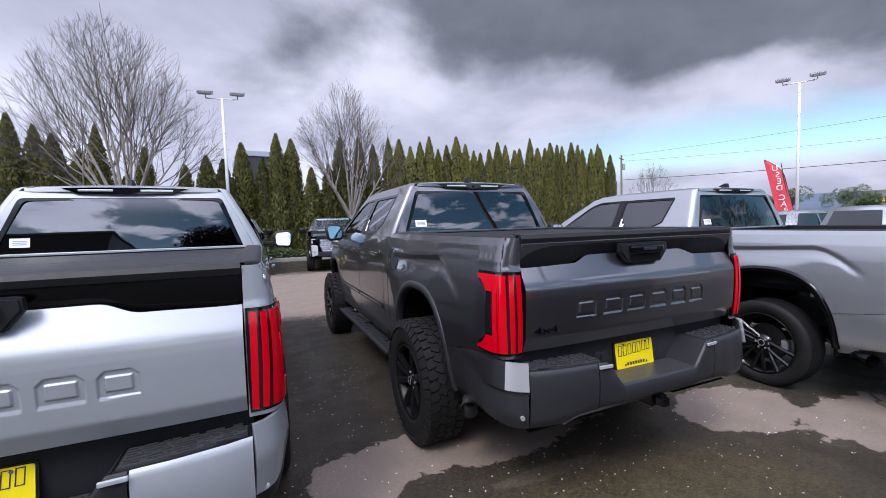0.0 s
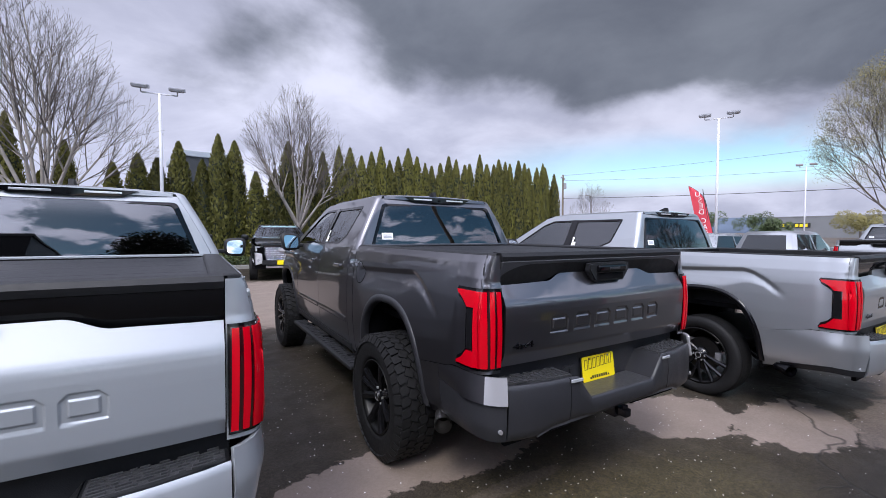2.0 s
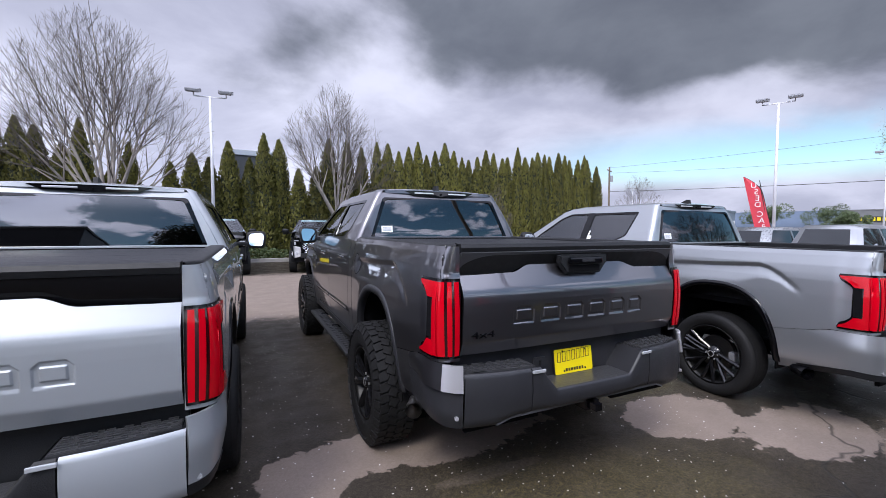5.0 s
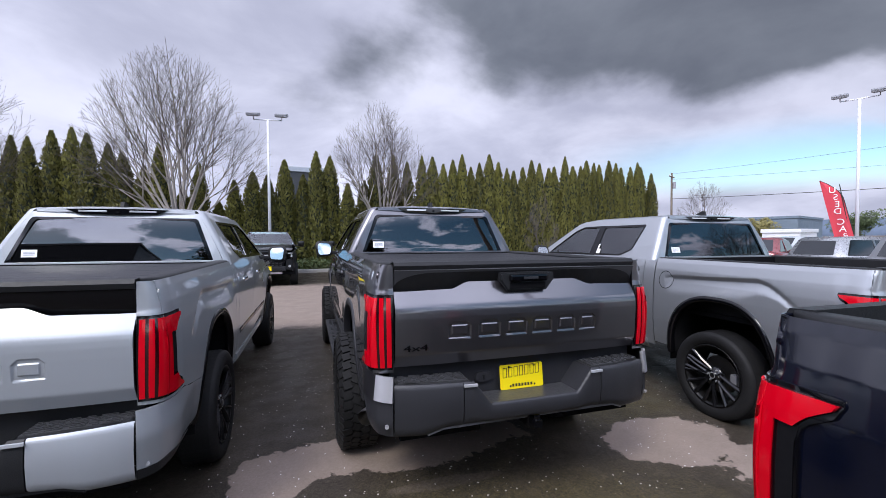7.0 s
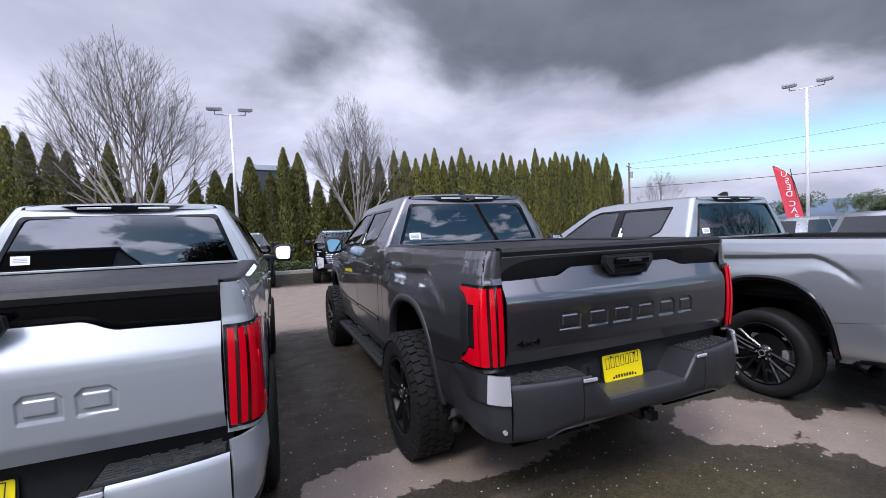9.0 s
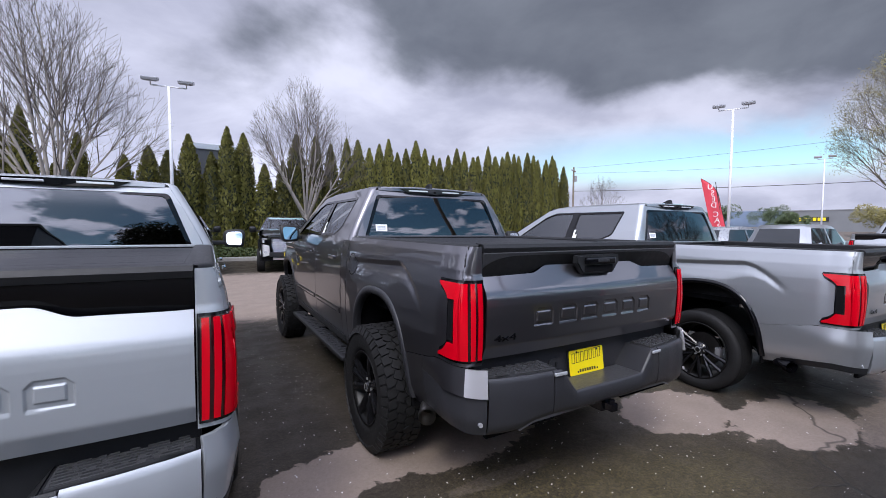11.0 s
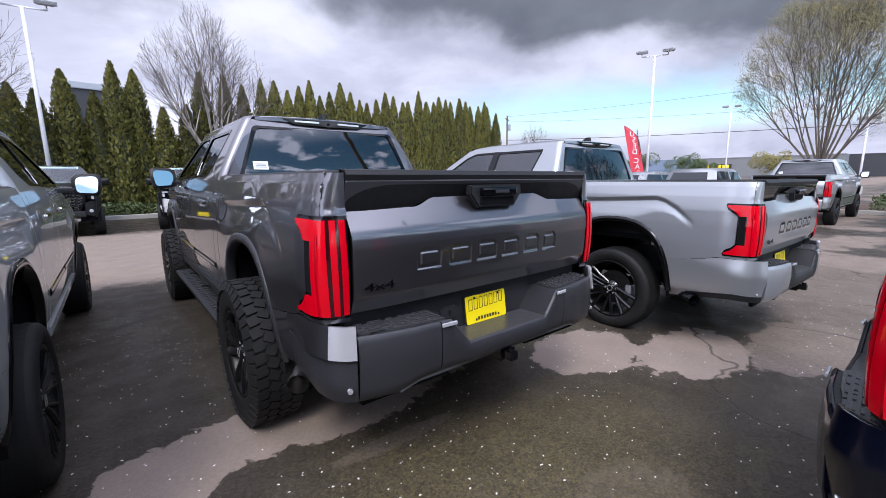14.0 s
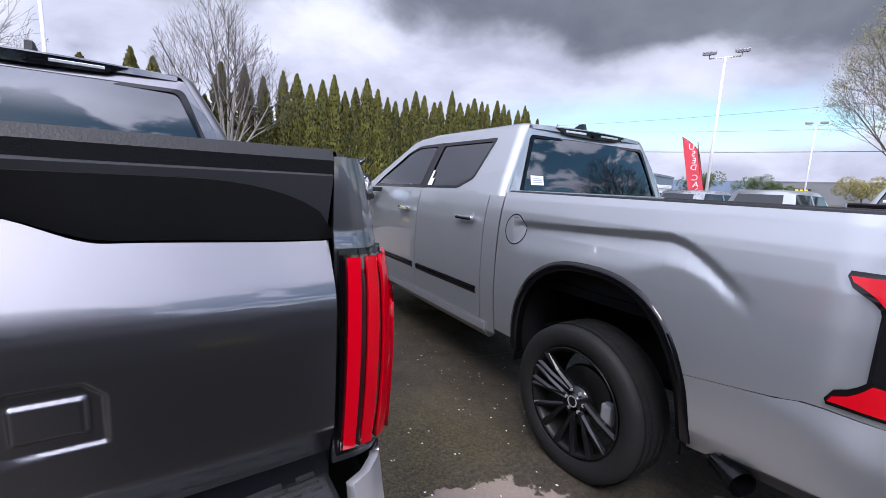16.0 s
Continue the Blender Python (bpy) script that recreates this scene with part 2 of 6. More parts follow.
def asphalt_material():
    """Wet asphalt with dry pale patches, moss and fine grit."""
    m, nt, b = material("wet_asphalt")
    N, L = nt.nodes.new, nt.links.new
    tc = N("ShaderNodeTexCoord")
    pos = tc.outputs["Object"]

    def noise_node(scale, detail=5, rough=0.55, dist=0.0):
        n = N("ShaderNodeTexNoise")
        n.inputs["Scale"].default_value = scale
        n.inputs["Detail"].default_value = detail
        n.inputs["Roughness"].default_value = rough
        n.inputs["Distortion"].default_value = dist
        L(pos, n.inputs["Vector"])
        return n

    def mth(op, a, c=None):
        n = N("ShaderNodeMath")
        n.operation = op
        for i, v in enumerate((a, c)):
            if v is None:
                continue
            if isinstance(v, (int, float)):
                n.inputs[i].default_value = v
            else:
                L(v, n.inputs[i])
        return n.outputs[0]

    def ramp(v, lo, hi, a=0.0, c=1.0):
        r = N("ShaderNodeMapRange")
        r.interpolation_type = "SMOOTHSTEP"
        r.inputs["From Min"].default_value = lo
        r.inputs["From Max"].default_value = hi
        r.inputs["To Min"].default_value = a
        r.inputs["To Max"].default_value = c
        L(v, r.inputs["Value"])
        return r.outputs[0]

    def blend(f, a, c):
        x = N("ShaderNodeMixRGB")
        L(f, x.inputs[0])
        for i, v in ((1, a), (2, c)):
            if isinstance(v, tuple):
                x.inputs[i].default_value = (*v, 1)
            else:
                L(v, x.inputs[i])
        return x.outputs[0]

    # edge wobble shared by all dry patches
    wob = noise_node(1.6, 6, 0.6)
    wob2 = noise_node(7.0, 5, 0.6)
    wobble = mth("ADD", mth("MULTIPLY", mth("SUBTRACT", wob.outputs["Fac"], 0.5), 0.95), mth("MULTIPLY", mth("SUBTRACT", wob2.outputs["Fac"], 0.5), 0.75))
    wobble = mth("ADD", wobble, mth("MULTIPLY", mth("SUBTRACT", noise_node(24, 4, 0.6).outputs["Fac"], 0.5), 0.16))
    sep = N("ShaderNodeSeparateXYZ")
    L(pos, sep.inputs[0])
    dry = None
    for cx, cy, rx, ry, part_dry in DRY_PATCHES:
        dx = mth("DIVIDE", mth("SUBTRACT", sep.outputs["X"], cx), rx)
        dy = mth("DIVIDE", mth("SUBTRACT", sep.outputs["Y"], cy), ry)
        d = mth("SQRT", mth("ADD", mth("MULTIPLY", dx, dx), mth("MULTIPLY", dy, dy)))
        d = mth("ADD", d, wobble)
        k = ramp(d, 1.02, 0.96, 0.0, part_dry)
        dry = k if dry is None else mth("MAXIMUM", dry, k)
    # farther off the lot is mostly dry
    far = ramp(mth("ADD", sep.outputs["Y"], wobble), 7.4, 7.7)
    far = mth("MULTIPLY", far, ramp(noise_node(0.35, 5).outputs["Fac"], 0.28, 0.36, 0.0, 0.85))
    # wet tone again before the hedge, which also paints in the hedge's shadow
    far = mth("MULTIPLY", far, ramp(mth("ADD", sep.outputs["Y"], mth("MULTIPLY", wobble, 2.0)), 15.4, 14.6))
    far2 = mth("MULTIPLY", ramp(sep.outputs["X"], 8.0, 10.0), ramp(noise_node(0.5, 5).outputs["Fac"], 0.47, 0.53, 0.0, 0.7))
    dry = mth("MAXIMUM", dry, mth("MAXIMUM", far, far2))
    grit = noise_node(160, 3, 0.7)
    stain = noise_node(2.3, 6, 0.65)
    wet_c = blend(stain.outputs["Fac"], (0.015, 0.0125, 0.0095), (0.072, 0.060, 0.047))
    dry_c = blend(stain.outputs["Fac"], (0.172, 0.138, 0.115), (0.280, 0.226, 0.190))
    base = blend(dry, wet_c, dry_c)
    moss = mth("MULTIPLY", ramp(noise_node(1.1, 6, 0.7).outputs["Fac"], 0.50, 0.66), ramp(noise_node(90, 5, 0.75).outputs["Fac"], 0.52, 0.66))
    spots = None
    for cx, cy, rx, ry in MOSS_SPOTS:
        dx = mth("DIVIDE", mth("SUBTRACT", sep.outputs["X"], cx), rx)
        dy = mth("DIVIDE", mth("SUBTRACT", sep.outputs["Y"], cy), ry)
        k = ramp(mth("ADD", mth("SQRT", mth("ADD", mth("MULTIPLY", dx, dx), mth("MULTIPLY", dy, dy))), wobble), 1.3, 0.4)
        spots = k if spots is None else mth("MAXIMUM", spots, k)
    moss = mth("MAXIMUM", moss, mth("MULTIPLY", spots, ramp(noise_node(75, 6, 0.8).outputs["Fac"], 0.42, 0.60)))
    moss = mth("MULTIPLY", moss, mth("SUBTRACT", 1.0, dry))
    base = blend(mth("MULTIPLY", moss, 0.7), base, (0.120, 0.100, 0.042))
    gr = N("ShaderNodeMixRGB")
    gr.blend_type = "MULTIPLY"
    gr.inputs[0].default_value = 0.8
    L(base, gr.inputs[1])
    fleck = noise_node(42, 5, 0.75)
    gv = mth("MULTIPLY", mth("ADD", mth("MULTIPLY", ramp(grit.outputs["Fac"], 0.3, 0.7, -0.4, 0.4), mth("SUBTRACT", 1.0, mth("MULTIPLY", dry, 0.75))), 1.0), mth("ADD", mth("MULTIPLY", ramp(fleck.outputs["Fac"], 0.35, 0.68, -0.35, 0.5), mth("SUBTRACT", 1.0, mth("MULTIPLY", dry, 0.8))), 1.0))
    L(gv, gr.inputs[2])
    # cracks
    vor = N("ShaderNodeTexVoronoi")
    vor.feature = "DISTANCE_TO_EDGE"
    vor.inputs["Scale"].default_value = 0.42
    wv = N("ShaderNodeMixRGB")
    wv.blend_type = "ADD"
    wv.inputs[0].default_value = 0.7
    L(pos, wv.inputs[1])
    L(noise_node(1.4, 3, 0.5).outputs["Color"], wv.inputs[2])
    L(wv.outputs[0], vor.inputs["Vector"])
    crack = mth("MULTIPLY", ramp(vor.outputs["Distance"], 0.0, 0.008, 1.0, 0.0), ramp(sep.outputs["X"], 3.0, 3.4))
    L(blend(mth("MULTIPLY", crack, 0.7), gr.outputs[0], (0.03, 0.028, 0.025)), b.inputs["Base Color"])
    rough = mth("ADD", mth("MULTIPLY", dry, 0.40), ramp(noise_node(3.1, 5).outputs["Fac"], 0.35, 0.65, 0.40, 0.58))
    L(rough, b.inputs["Roughness"])
    b.inputs["Specular IOR Level"].default_value = 0.15
    bp = N("ShaderNodeBump")
    bp.inputs["Strength"].default_value = 0.5
    bp.inputs["Distance"].default_value = 0.004
    L(mth("SUBTRACT", mth("ADD", grit.outputs["Fac"], mth("MULTIPLY", dry, 0.3)), mth("MULTIPLY", crack, 2.0)), bp.inputs["Height"])
    L(bp.outputs[0], b.inputs["Normal"])
    return m


DRY_PATCHES = [(1.45, 2.62, 1.05, 0.34, 1.0), (0.42, 2.45, 0.27, 0.36, 0.95), (1.58, 2.02, 0.40, 0.06, 0.22), (2.15, 0.92, 0.36, 0.24, 0.14), (3.52, 2.05, 0.58, 0.38, 1.0), (4.22, 1.45, 0.66, 0.38, 0.95), (5.2, 0.85, 0.90, 0.42, 0.55), (6.6, 0.9, 1.0, 0.55, 0.36), (8.6, 0.8, 2.0, 1.3, 0.42), (7.6, 2.7, 1.5, 0.8, 0.42)]
MOSS_SPOTS = [(1.7, 1.25, 1.7, 0.85), (3.5, 2.9, 0.8, 0.6)]
M_ASPHALT = asphalt_material()
M_BARK = surface("pale_bark", (0.30, 0.27, 0.245), 0.85, 0, 0, 0.35, 3.0, 0.5, 40)
M_TWIG = surface("grey_brown_twigs", (0.085, 0.072, 0.066), 0.9, 0, 0, 0.3, 3.0)
M_BARK_DARK = surface("brown_bark", (0.13, 0.105, 0.085), 0.9, 0, 0, 0.35, 3.0, 0.5, 40)
M_CEDAR = surface("arborvitae_foliage", (0.118, 0.112, 0.019), 0.75, 0, 0, 0.6, 2.2, 0, 30, random_tint=0.25)
# near-black green: the shade deep between sprays is put into the colour
M_CEDAR_DARK = surface("shade_dark_foliage", (0.016, 0.022, 0.008), 0.9, 0, 0, 0.4, 3.0)
M_BUD = surface("spring_buds", (0.20, 0.175, 0.055), 0.7, 0, 0, 0.4, 3.0)
M_SHRUB = surface("shrub_leaves", (0.05, 0.075, 0.02), 0.6, 0, 0, 0.5, 3.0)
M_POLE = surface("white_pole_paint", (0.66, 0.66, 0.70), 0.45, 0.0, 0.1, 0.06, 2.0)
M_LAMP = surface("lamp_housing_grey", (0.30, 0.30, 0.32), 0.4, 0.4, 0, 0.1, 5.0)
M_WOOD = surface("weathered_wood", (0.16, 0.13, 0.10), 0.85, 0, 0, 0.3, 3.0, 0.4, 30)
M_WIRE = surface("cable_black", (0.03, 0.03, 0.03), 0.6)
M_FLAG = surface("red_flag_cloth", (0.62, 0.05, 0.075), 0.7, 0, 0, 0.1, 3.0)
M_FLAG_TEXT = surface("white_print", (0.8, 0.78, 0.78), 0.7)
M_WALL_GREY = surface("grey_facade", (0.17, 0.175, 0.18), 0.7, 0, 0, 0.12, 0.4, 0.2, 8)
M_WALL_DARK = surface("dark_facade", (0.035, 0.037, 0.042), 0.5, 0, 0, 0.1, 0.5)
M_WALL_BLUE = surface("blue_grey_facade", (0.14, 0.18, 0.22), 0.6, 0, 0, 0.1, 0.5)
M_MULCH = surface("bark_mulch", (0.07, 0.042, 0.028), 0.95, 0, 0, 0.5, 8.0, 0.9, 30)
M_KERB = surface("kerb_concrete", (0.30, 0.29, 0.27), 0.85, 0, 0, 0.15, 4.0, 0.3, 60)
# woods tinted blue: distance haze is painted into the base colour
M_HILL = surface("hazed_hill_woods", (0.09, 0.12, 0.17), 0.95, 0, 0, 0.25, 0.02)
M_PETAL = surface("white_petal", (0.75, 0.72, 0.70), 0.6)
M_BLUE_SIGN = surface("blue_sign", (0.02, 0.06, 0.25), 0.4)


# ---- builders ----
def link_mesh(name, verts, faces, mat, parent=None, smooth=True, label=""):
    me = bpy.data.meshes.new(name)
    me.from_pydata([tuple(v) for v in verts], [], faces)
    me.materials.append(mat)
    if smooth:
        me.polygons.foreach_set("use_smooth", [True] * len(me.polygons))
    me.update()
    ob = new(name, me)
    if parent is not None:
        ob.parent = parent
    if label:
        tagged(ob, label)
    return ob


def part(name, bm, mat, parent=None, label="", smooth=False):
    bmesh.ops.recalc_face_normals(bm, faces=bm.faces)
    me = bpy.data.meshes.new(name)
    bm.to_mesh(me)
    bm.free()
    me.materials.append(mat)
    if smooth:
        me.polygons.foreach_set("use_smooth", [True] * len(me.polygons))
    ob = new(name, me)
    if parent is not None:
        ob.parent = parent
    if label:
        tagged(ob, label)
    return ob


def empty(name, label, category, group="", kind=""):
    return tagged(new(name), label, category, group, kind)


def box(size, at=(0, 0, 0), bevel=0.0, rot=None, bm=None):
    """A bevelled box, added to bm or to a new bmesh."""
    bm = bm or bmesh.new()
    m = Matrix.Translation(at)
    if rot:
        m = m @ Euler([radians(a) for a in rot]).to_matrix().to_4x4()
    made = bmesh.ops.create_cube(bm, size=1, matrix=m @ Matrix.Diagonal((*size, 1)))
    if bevel:
        edges = list({e for v in made["verts"] for e in v.link_edges})
        bmesh.ops.bevel(bm, geom=edges, offset=bevel, segments=2, affect="EDGES", profile=0.6)
    return bm


def tube(p, q, r0, r1=None, n=12, bm=None, caps=True):
    bm = bm or bmesh.new()
    p, q = Vector(p), Vector(q)
    m = Matrix.Translation((p + q) / 2) @ (q - p).to_track_quat("Z", "Y").to_matrix().to_4x4()
    bmesh.ops.create_cone(bm, cap_ends=caps, segments=n, radius1=r0, radius2=r0 if r1 is None else r1, depth=(q - p).length, matrix=m)
    return bm


def prism(poly, depth, place, bevel=0.0, bm=None):
    """A flat polygon extruded by depth; place maps (u, v, w) to a point."""
    bm = bm or bmesh.new()
    lo = [bm.verts.new(place(u, v, 0)) for u, v in poly]
    hi = [bm.verts.new(place(u, v, depth)) for u, v in poly]
    n = len(poly)
    made = [bm.faces.new(lo[::-1]), bm.faces.new(hi)]
    for i in range(n):
        made.append(bm.faces.new((lo[i], lo[(i + 1) % n], hi[(i + 1) % n], hi[i])))
    if bevel:
        bmesh.ops.bevel(bm, geom=list({e for e in made[1].edges}), offset=bevel, segments=2, affect="EDGES")
    return bm


def grid_faces(rows, cols, closed=False):
    out = []
    for i in range(rows - 1):
        for j in range(cols if closed else cols - 1):
            k = (j + 1) % cols
            out.append((i * cols + j, i * cols + k, (i + 1) * cols + k, (i + 1) * cols + j))
    return out


def sheet(name, rows, mat, parent, label="", flip=False, smooth=True, thick=0.0):
    """A surface through rows of points, with a returned edge of the given thickness (along the average normal)."""
    nr, nc = len(rows), len(rows[0])
    verts = [Vector(p) for r in rows for p in r]
    faces = grid_faces(nr, nc)
    if thick:
        nrm = [Vector((0, 0, 0)) for _ in verts]
        for f in faces:
            n = (verts[f[1]] - verts[f[0]]).cross(verts[f[3]] - verts[f[0]])
            for i in f:
                nrm[i] += n
        s = -1 if flip else 1
        off = len(verts)
        back = [v - s * thick * n.normalized() if n.length else v.copy() for v, n in zip(verts, nrm)]
        rim = [i for i in range(nc)] + [i * nc + nc - 1 for i in range(1, nr)] + [(nr - 1) * nc + j for j in range(nc - 2, -1, -1)] + [i * nc for i in range(nr - 2, 0, -1)]
        verts += [v.copy() for v in verts] + back
        # the rim is a strip of its own so that the face stays smooth
        for a, b in zip(rim, rim[1:] + rim[:1]):
            faces.append((off + b, off + a, 2 * off + a, 2 * off + b))
        faces += [tuple(2 * off + i for i in reversed(f)) for f in grid_faces(nr, nc)]
    if flip:
        faces = [f[::-1] for f in faces]
    return link_mesh(name, verts, faces, mat, parent, smooth, label)


def panel_with_holes(name, outer, holes, place, mat, parent, label="", thick=0.03):
    """A flat outline with openings, carried onto a curved surface by place(u, v, depth)."""
    bm = bmesh.new()
    loops = []
    for loop in (outer, *holes):
        vs = [bm.verts.new((u, v, 0)) for u, v in loop]
        loops.append([bm.edges.new((vs[i], vs[(i + 1) % len(vs)])) for i in range(len(vs))])
    bmesh.ops.triangle_fill(bm, use_beauty=True, edges=[e for l in loops for e in l])
    bmesh.ops.recalc_face_normals(bm, faces=bm.faces)
    ext = bmesh.ops.extrude_face_region(bm, geom=list(bm.faces))
    for v in ext["geom"]:
        if isinstance(v, bmesh.types.BMVert):
            v.co.z = thick
    for v in bm.verts:
        v.co = place(v.co.x, v.co.y, v.co.z)
    return part(name, bm, mat, parent, label)


def round_poly(pts, r, n=4):
    """A polygon with rounded corners."""
    out = []
    k = len(pts)
    for i in range(k):
        p, a, b = Vector(pts[i]), Vector(pts[i - 1]), Vector(pts[(i + 1) % k])
        ra = min(r, (a - p).length * 0.45)
        rb = min(r, (b - p).length * 0.45)
        p0, p1 = p + (a - p).normalized() * ra, p + (b - p).normalized() * rb
        for j in range(n + 1):
            t = j / n
            out.append(tuple((1 - t) ** 2 * p0 + 2 * t * (1 - t) * p + t * t * p1))
    return out


def lathe(profile, n, mat, name, parent, label="", smooth=True):
    """Rings (radius, x) turned about the x axis."""
    rows = []
    for r, x in profile:
        rows.append([(x, r * math.cos(2 * math.pi * j / n), r * math.sin(2 * math.pi * j / n)) for j in range(n)])
    verts = [p for r in rows for p in r]
    return link_mesh(name, verts, grid_faces(len(rows), n, True), mat, parent, smooth, label)


# ---- pickup truck ----
# local frame: x to the truck's right, y forward from the tailgate, z up from the ground
AXLE_R, AXLE_F = 1.16, 4.70
CAB_REAR, NOSE = 1.90, 5.42
TAIL_X = 0.838
W_Z = [0.40, 0.50, 0.62, 0.80, 0.95, 1.10, 1.22, 1.34, 1.42, 1.48]
W_X = [0.90, 0.935, 0.955, 0.972, 0.974, 0.972, 0.966, 0.95, 0.93, 0.905]


def smooth01(t):
    t = min(1.0, max(0.0, t))
    return t * t * (3 - 2 * t)


def half_width(y, z):
    """Half width of the body at height z, with the haunches over both wheels."""
    w = float(np.interp(z, W_Z, W_X))
    for ax, top in ((AXLE_R, 1.08), (AXLE_F, 1.06)):
        d = y - ax
        near = smooth01((0.90 - abs(d)) / 0.5)
        if ax == AXLE_R:
            zc = float(np.interp(y, [0.40, 0.466, 0.60, 0.70, 0.78, 1.16, 1.70], [1.11, 1.15, 1.252, 1.308, 1.330, 1.310, 1.290]))
            amp = float(np.interp(y, [0.43, 0.55, 0.85], [0.0, 0.5, 1.0])) * smooth01((1.76 - y) / 0.10)
        else:
            zc = 1.26 - 0.10 * smooth01((-d - 0.25) / 0.5)
            amp = smooth01((d + 0.85) / 0.35) * smooth01((0.80 - d) / 0.3)
        if z < zc:
            w += amp * (-0.026 * min(1.0, (zc - z) / 0.034) + 0.026 * smooth01((zc - z - 0.034) / (0.13 if ax != AXLE_R else float(np.interp(y, [0.6, 0.95], [0.060, 0.17])))))
        w += 0.008 * near * smooth01((1.20 - z) / 0.28)
    if y > 4.9:
        w -= 0.16 * smooth01((y - 4.9) / 0.62) ** 1.5
    return w


CORNER_Y = 0.19
CORNER_S = 0.235
ARCS = {}


def corner_angle(s, w):
    """The angle at which a share of the corner's length, counted from the gate's edge, is reached."""
    key = round(w, 3)
    if key not in ARCS:
        ang = [math.pi / 2 * (1 - (k / 120) ** 1.6 / (1 + (k / 120) ** 6)) if k < 120 else 0.0 for k in range(121)]
        pts = [((w - TAIL_X) * max(0.0, math.cos(a)) ** 0.55, CORNER_Y - CORNER_Y * math.sin(a) ** 0.55) for a in ang]
        run = [0.0]
        for p, q in zip(pts, pts[1:]):
            run.append(run[-1] + math.hypot(q[0] - p[0], q[1] - p[1]))
        ARCS[key] = ([r / run[-1] for r in run], ang)
    return float(np.interp(s / CORNER_S, *ARCS[key]))


def corner_point(s, z, off=0.0):
    """A point on the rear corner: s runs from the tailgate's edge round to the side."""
    w = half_width(CORNER_Y, z) - 0.004
    if s <= CORNER_S:
        a = corner_angle(max(0.0, s), w)
        x = TAIL_X + (w - TAIL_X) * max(0.0, math.cos(a)) ** 0.55
        y = CORNER_Y - CORNER_Y * math.sin(a) ** 0.55
        y += 0.009 * smooth01((z - 1.285) / 0.035) * math.sin(a) ** 0.65
        n = Vector((math.cos(a) / max(0.03, w - TAIL_X), -math.sin(a) / CORNER_Y)).normalized()
        return (x + n.x * off, y + n.y * off, z)
    y = CORNER_Y + s - CORNER_S
    return (half_width(y, z) + off, y, z)


def seam_z(y):
    """Lower edge of the bed side behind the wheel."""
    return float(np.interp(y, [0.25, 0.32, 0.67], [0.843, 0.822, 0.765]))


def bottom_z(y):
    return float(np.interp(y, [-0.08, 0.13, 0.66], [0.500, 0.505, 0.425]))


def quarter_x(y, z):
    """Half width of the bumper's wrapped end, which bulges past the body near the corner."""
    fold_z = float(np.interp(y, [-0.08, 0.50], [0.705, 0.80]))
    out = float(np.interp(y, [0.0, 0.50], [0.032, 0.0])) * min(1.0, max(0.0, (0.835 - z) / (0.835 - fold_z)))
    return half_width(y, z) + out - 0.03 * smooth01((0.56 - z) / 0.14)


def arch_z(y, axle, top):
    u = (y - axle) / 0.515
    if abs(u) >= 1:
        return 0.0
    return 0.42 + (top - 0.42) * (1 - abs(u) ** 2.5) ** (1 / 2.5)


def spaced(a, b, step):
    n = max(2, int(round((b - a) / step)) + 1)
    return [a + (b - a) * i / (n - 1) for i in range(n)]


def arch_stations(a, b, axle, step=0.07):
    """Stations from a to b, close together where the arch rises."""
    ys = set(round(y, 4) for y in spaced(a, b, step))
    for i in range(33):
        u = -math.cos(math.pi * i / 32)
        y = axle + 0.515 * u
        if a < y < b:
            ys.add(round(y, 4))
    return sorted(ys)


def side_skin(name, ys, zlow, ztop, s, mat, truck, rows=34, axle=None, top=1.08, label=""):
    """A side panel from the sill or wheel arch to ztop."""
    pts = []
    for i in range(rows):
        v = i / (rows - 1)
        row = []
        for y in ys:
            lo = zlow(y) if callable(zlow) else zlow
            if axle is not None:
                lo = max(lo, arch_z(y, axle, top))
            hi = ztop(y) if callable(ztop) else ztop
            z = lo + (hi - lo) * v
            row.append((s * half_width(y, z), y, z))
        pts.append(row)
    return sheet(name, pts, mat, truck, label, flip=(s < 0), thick=0.012)


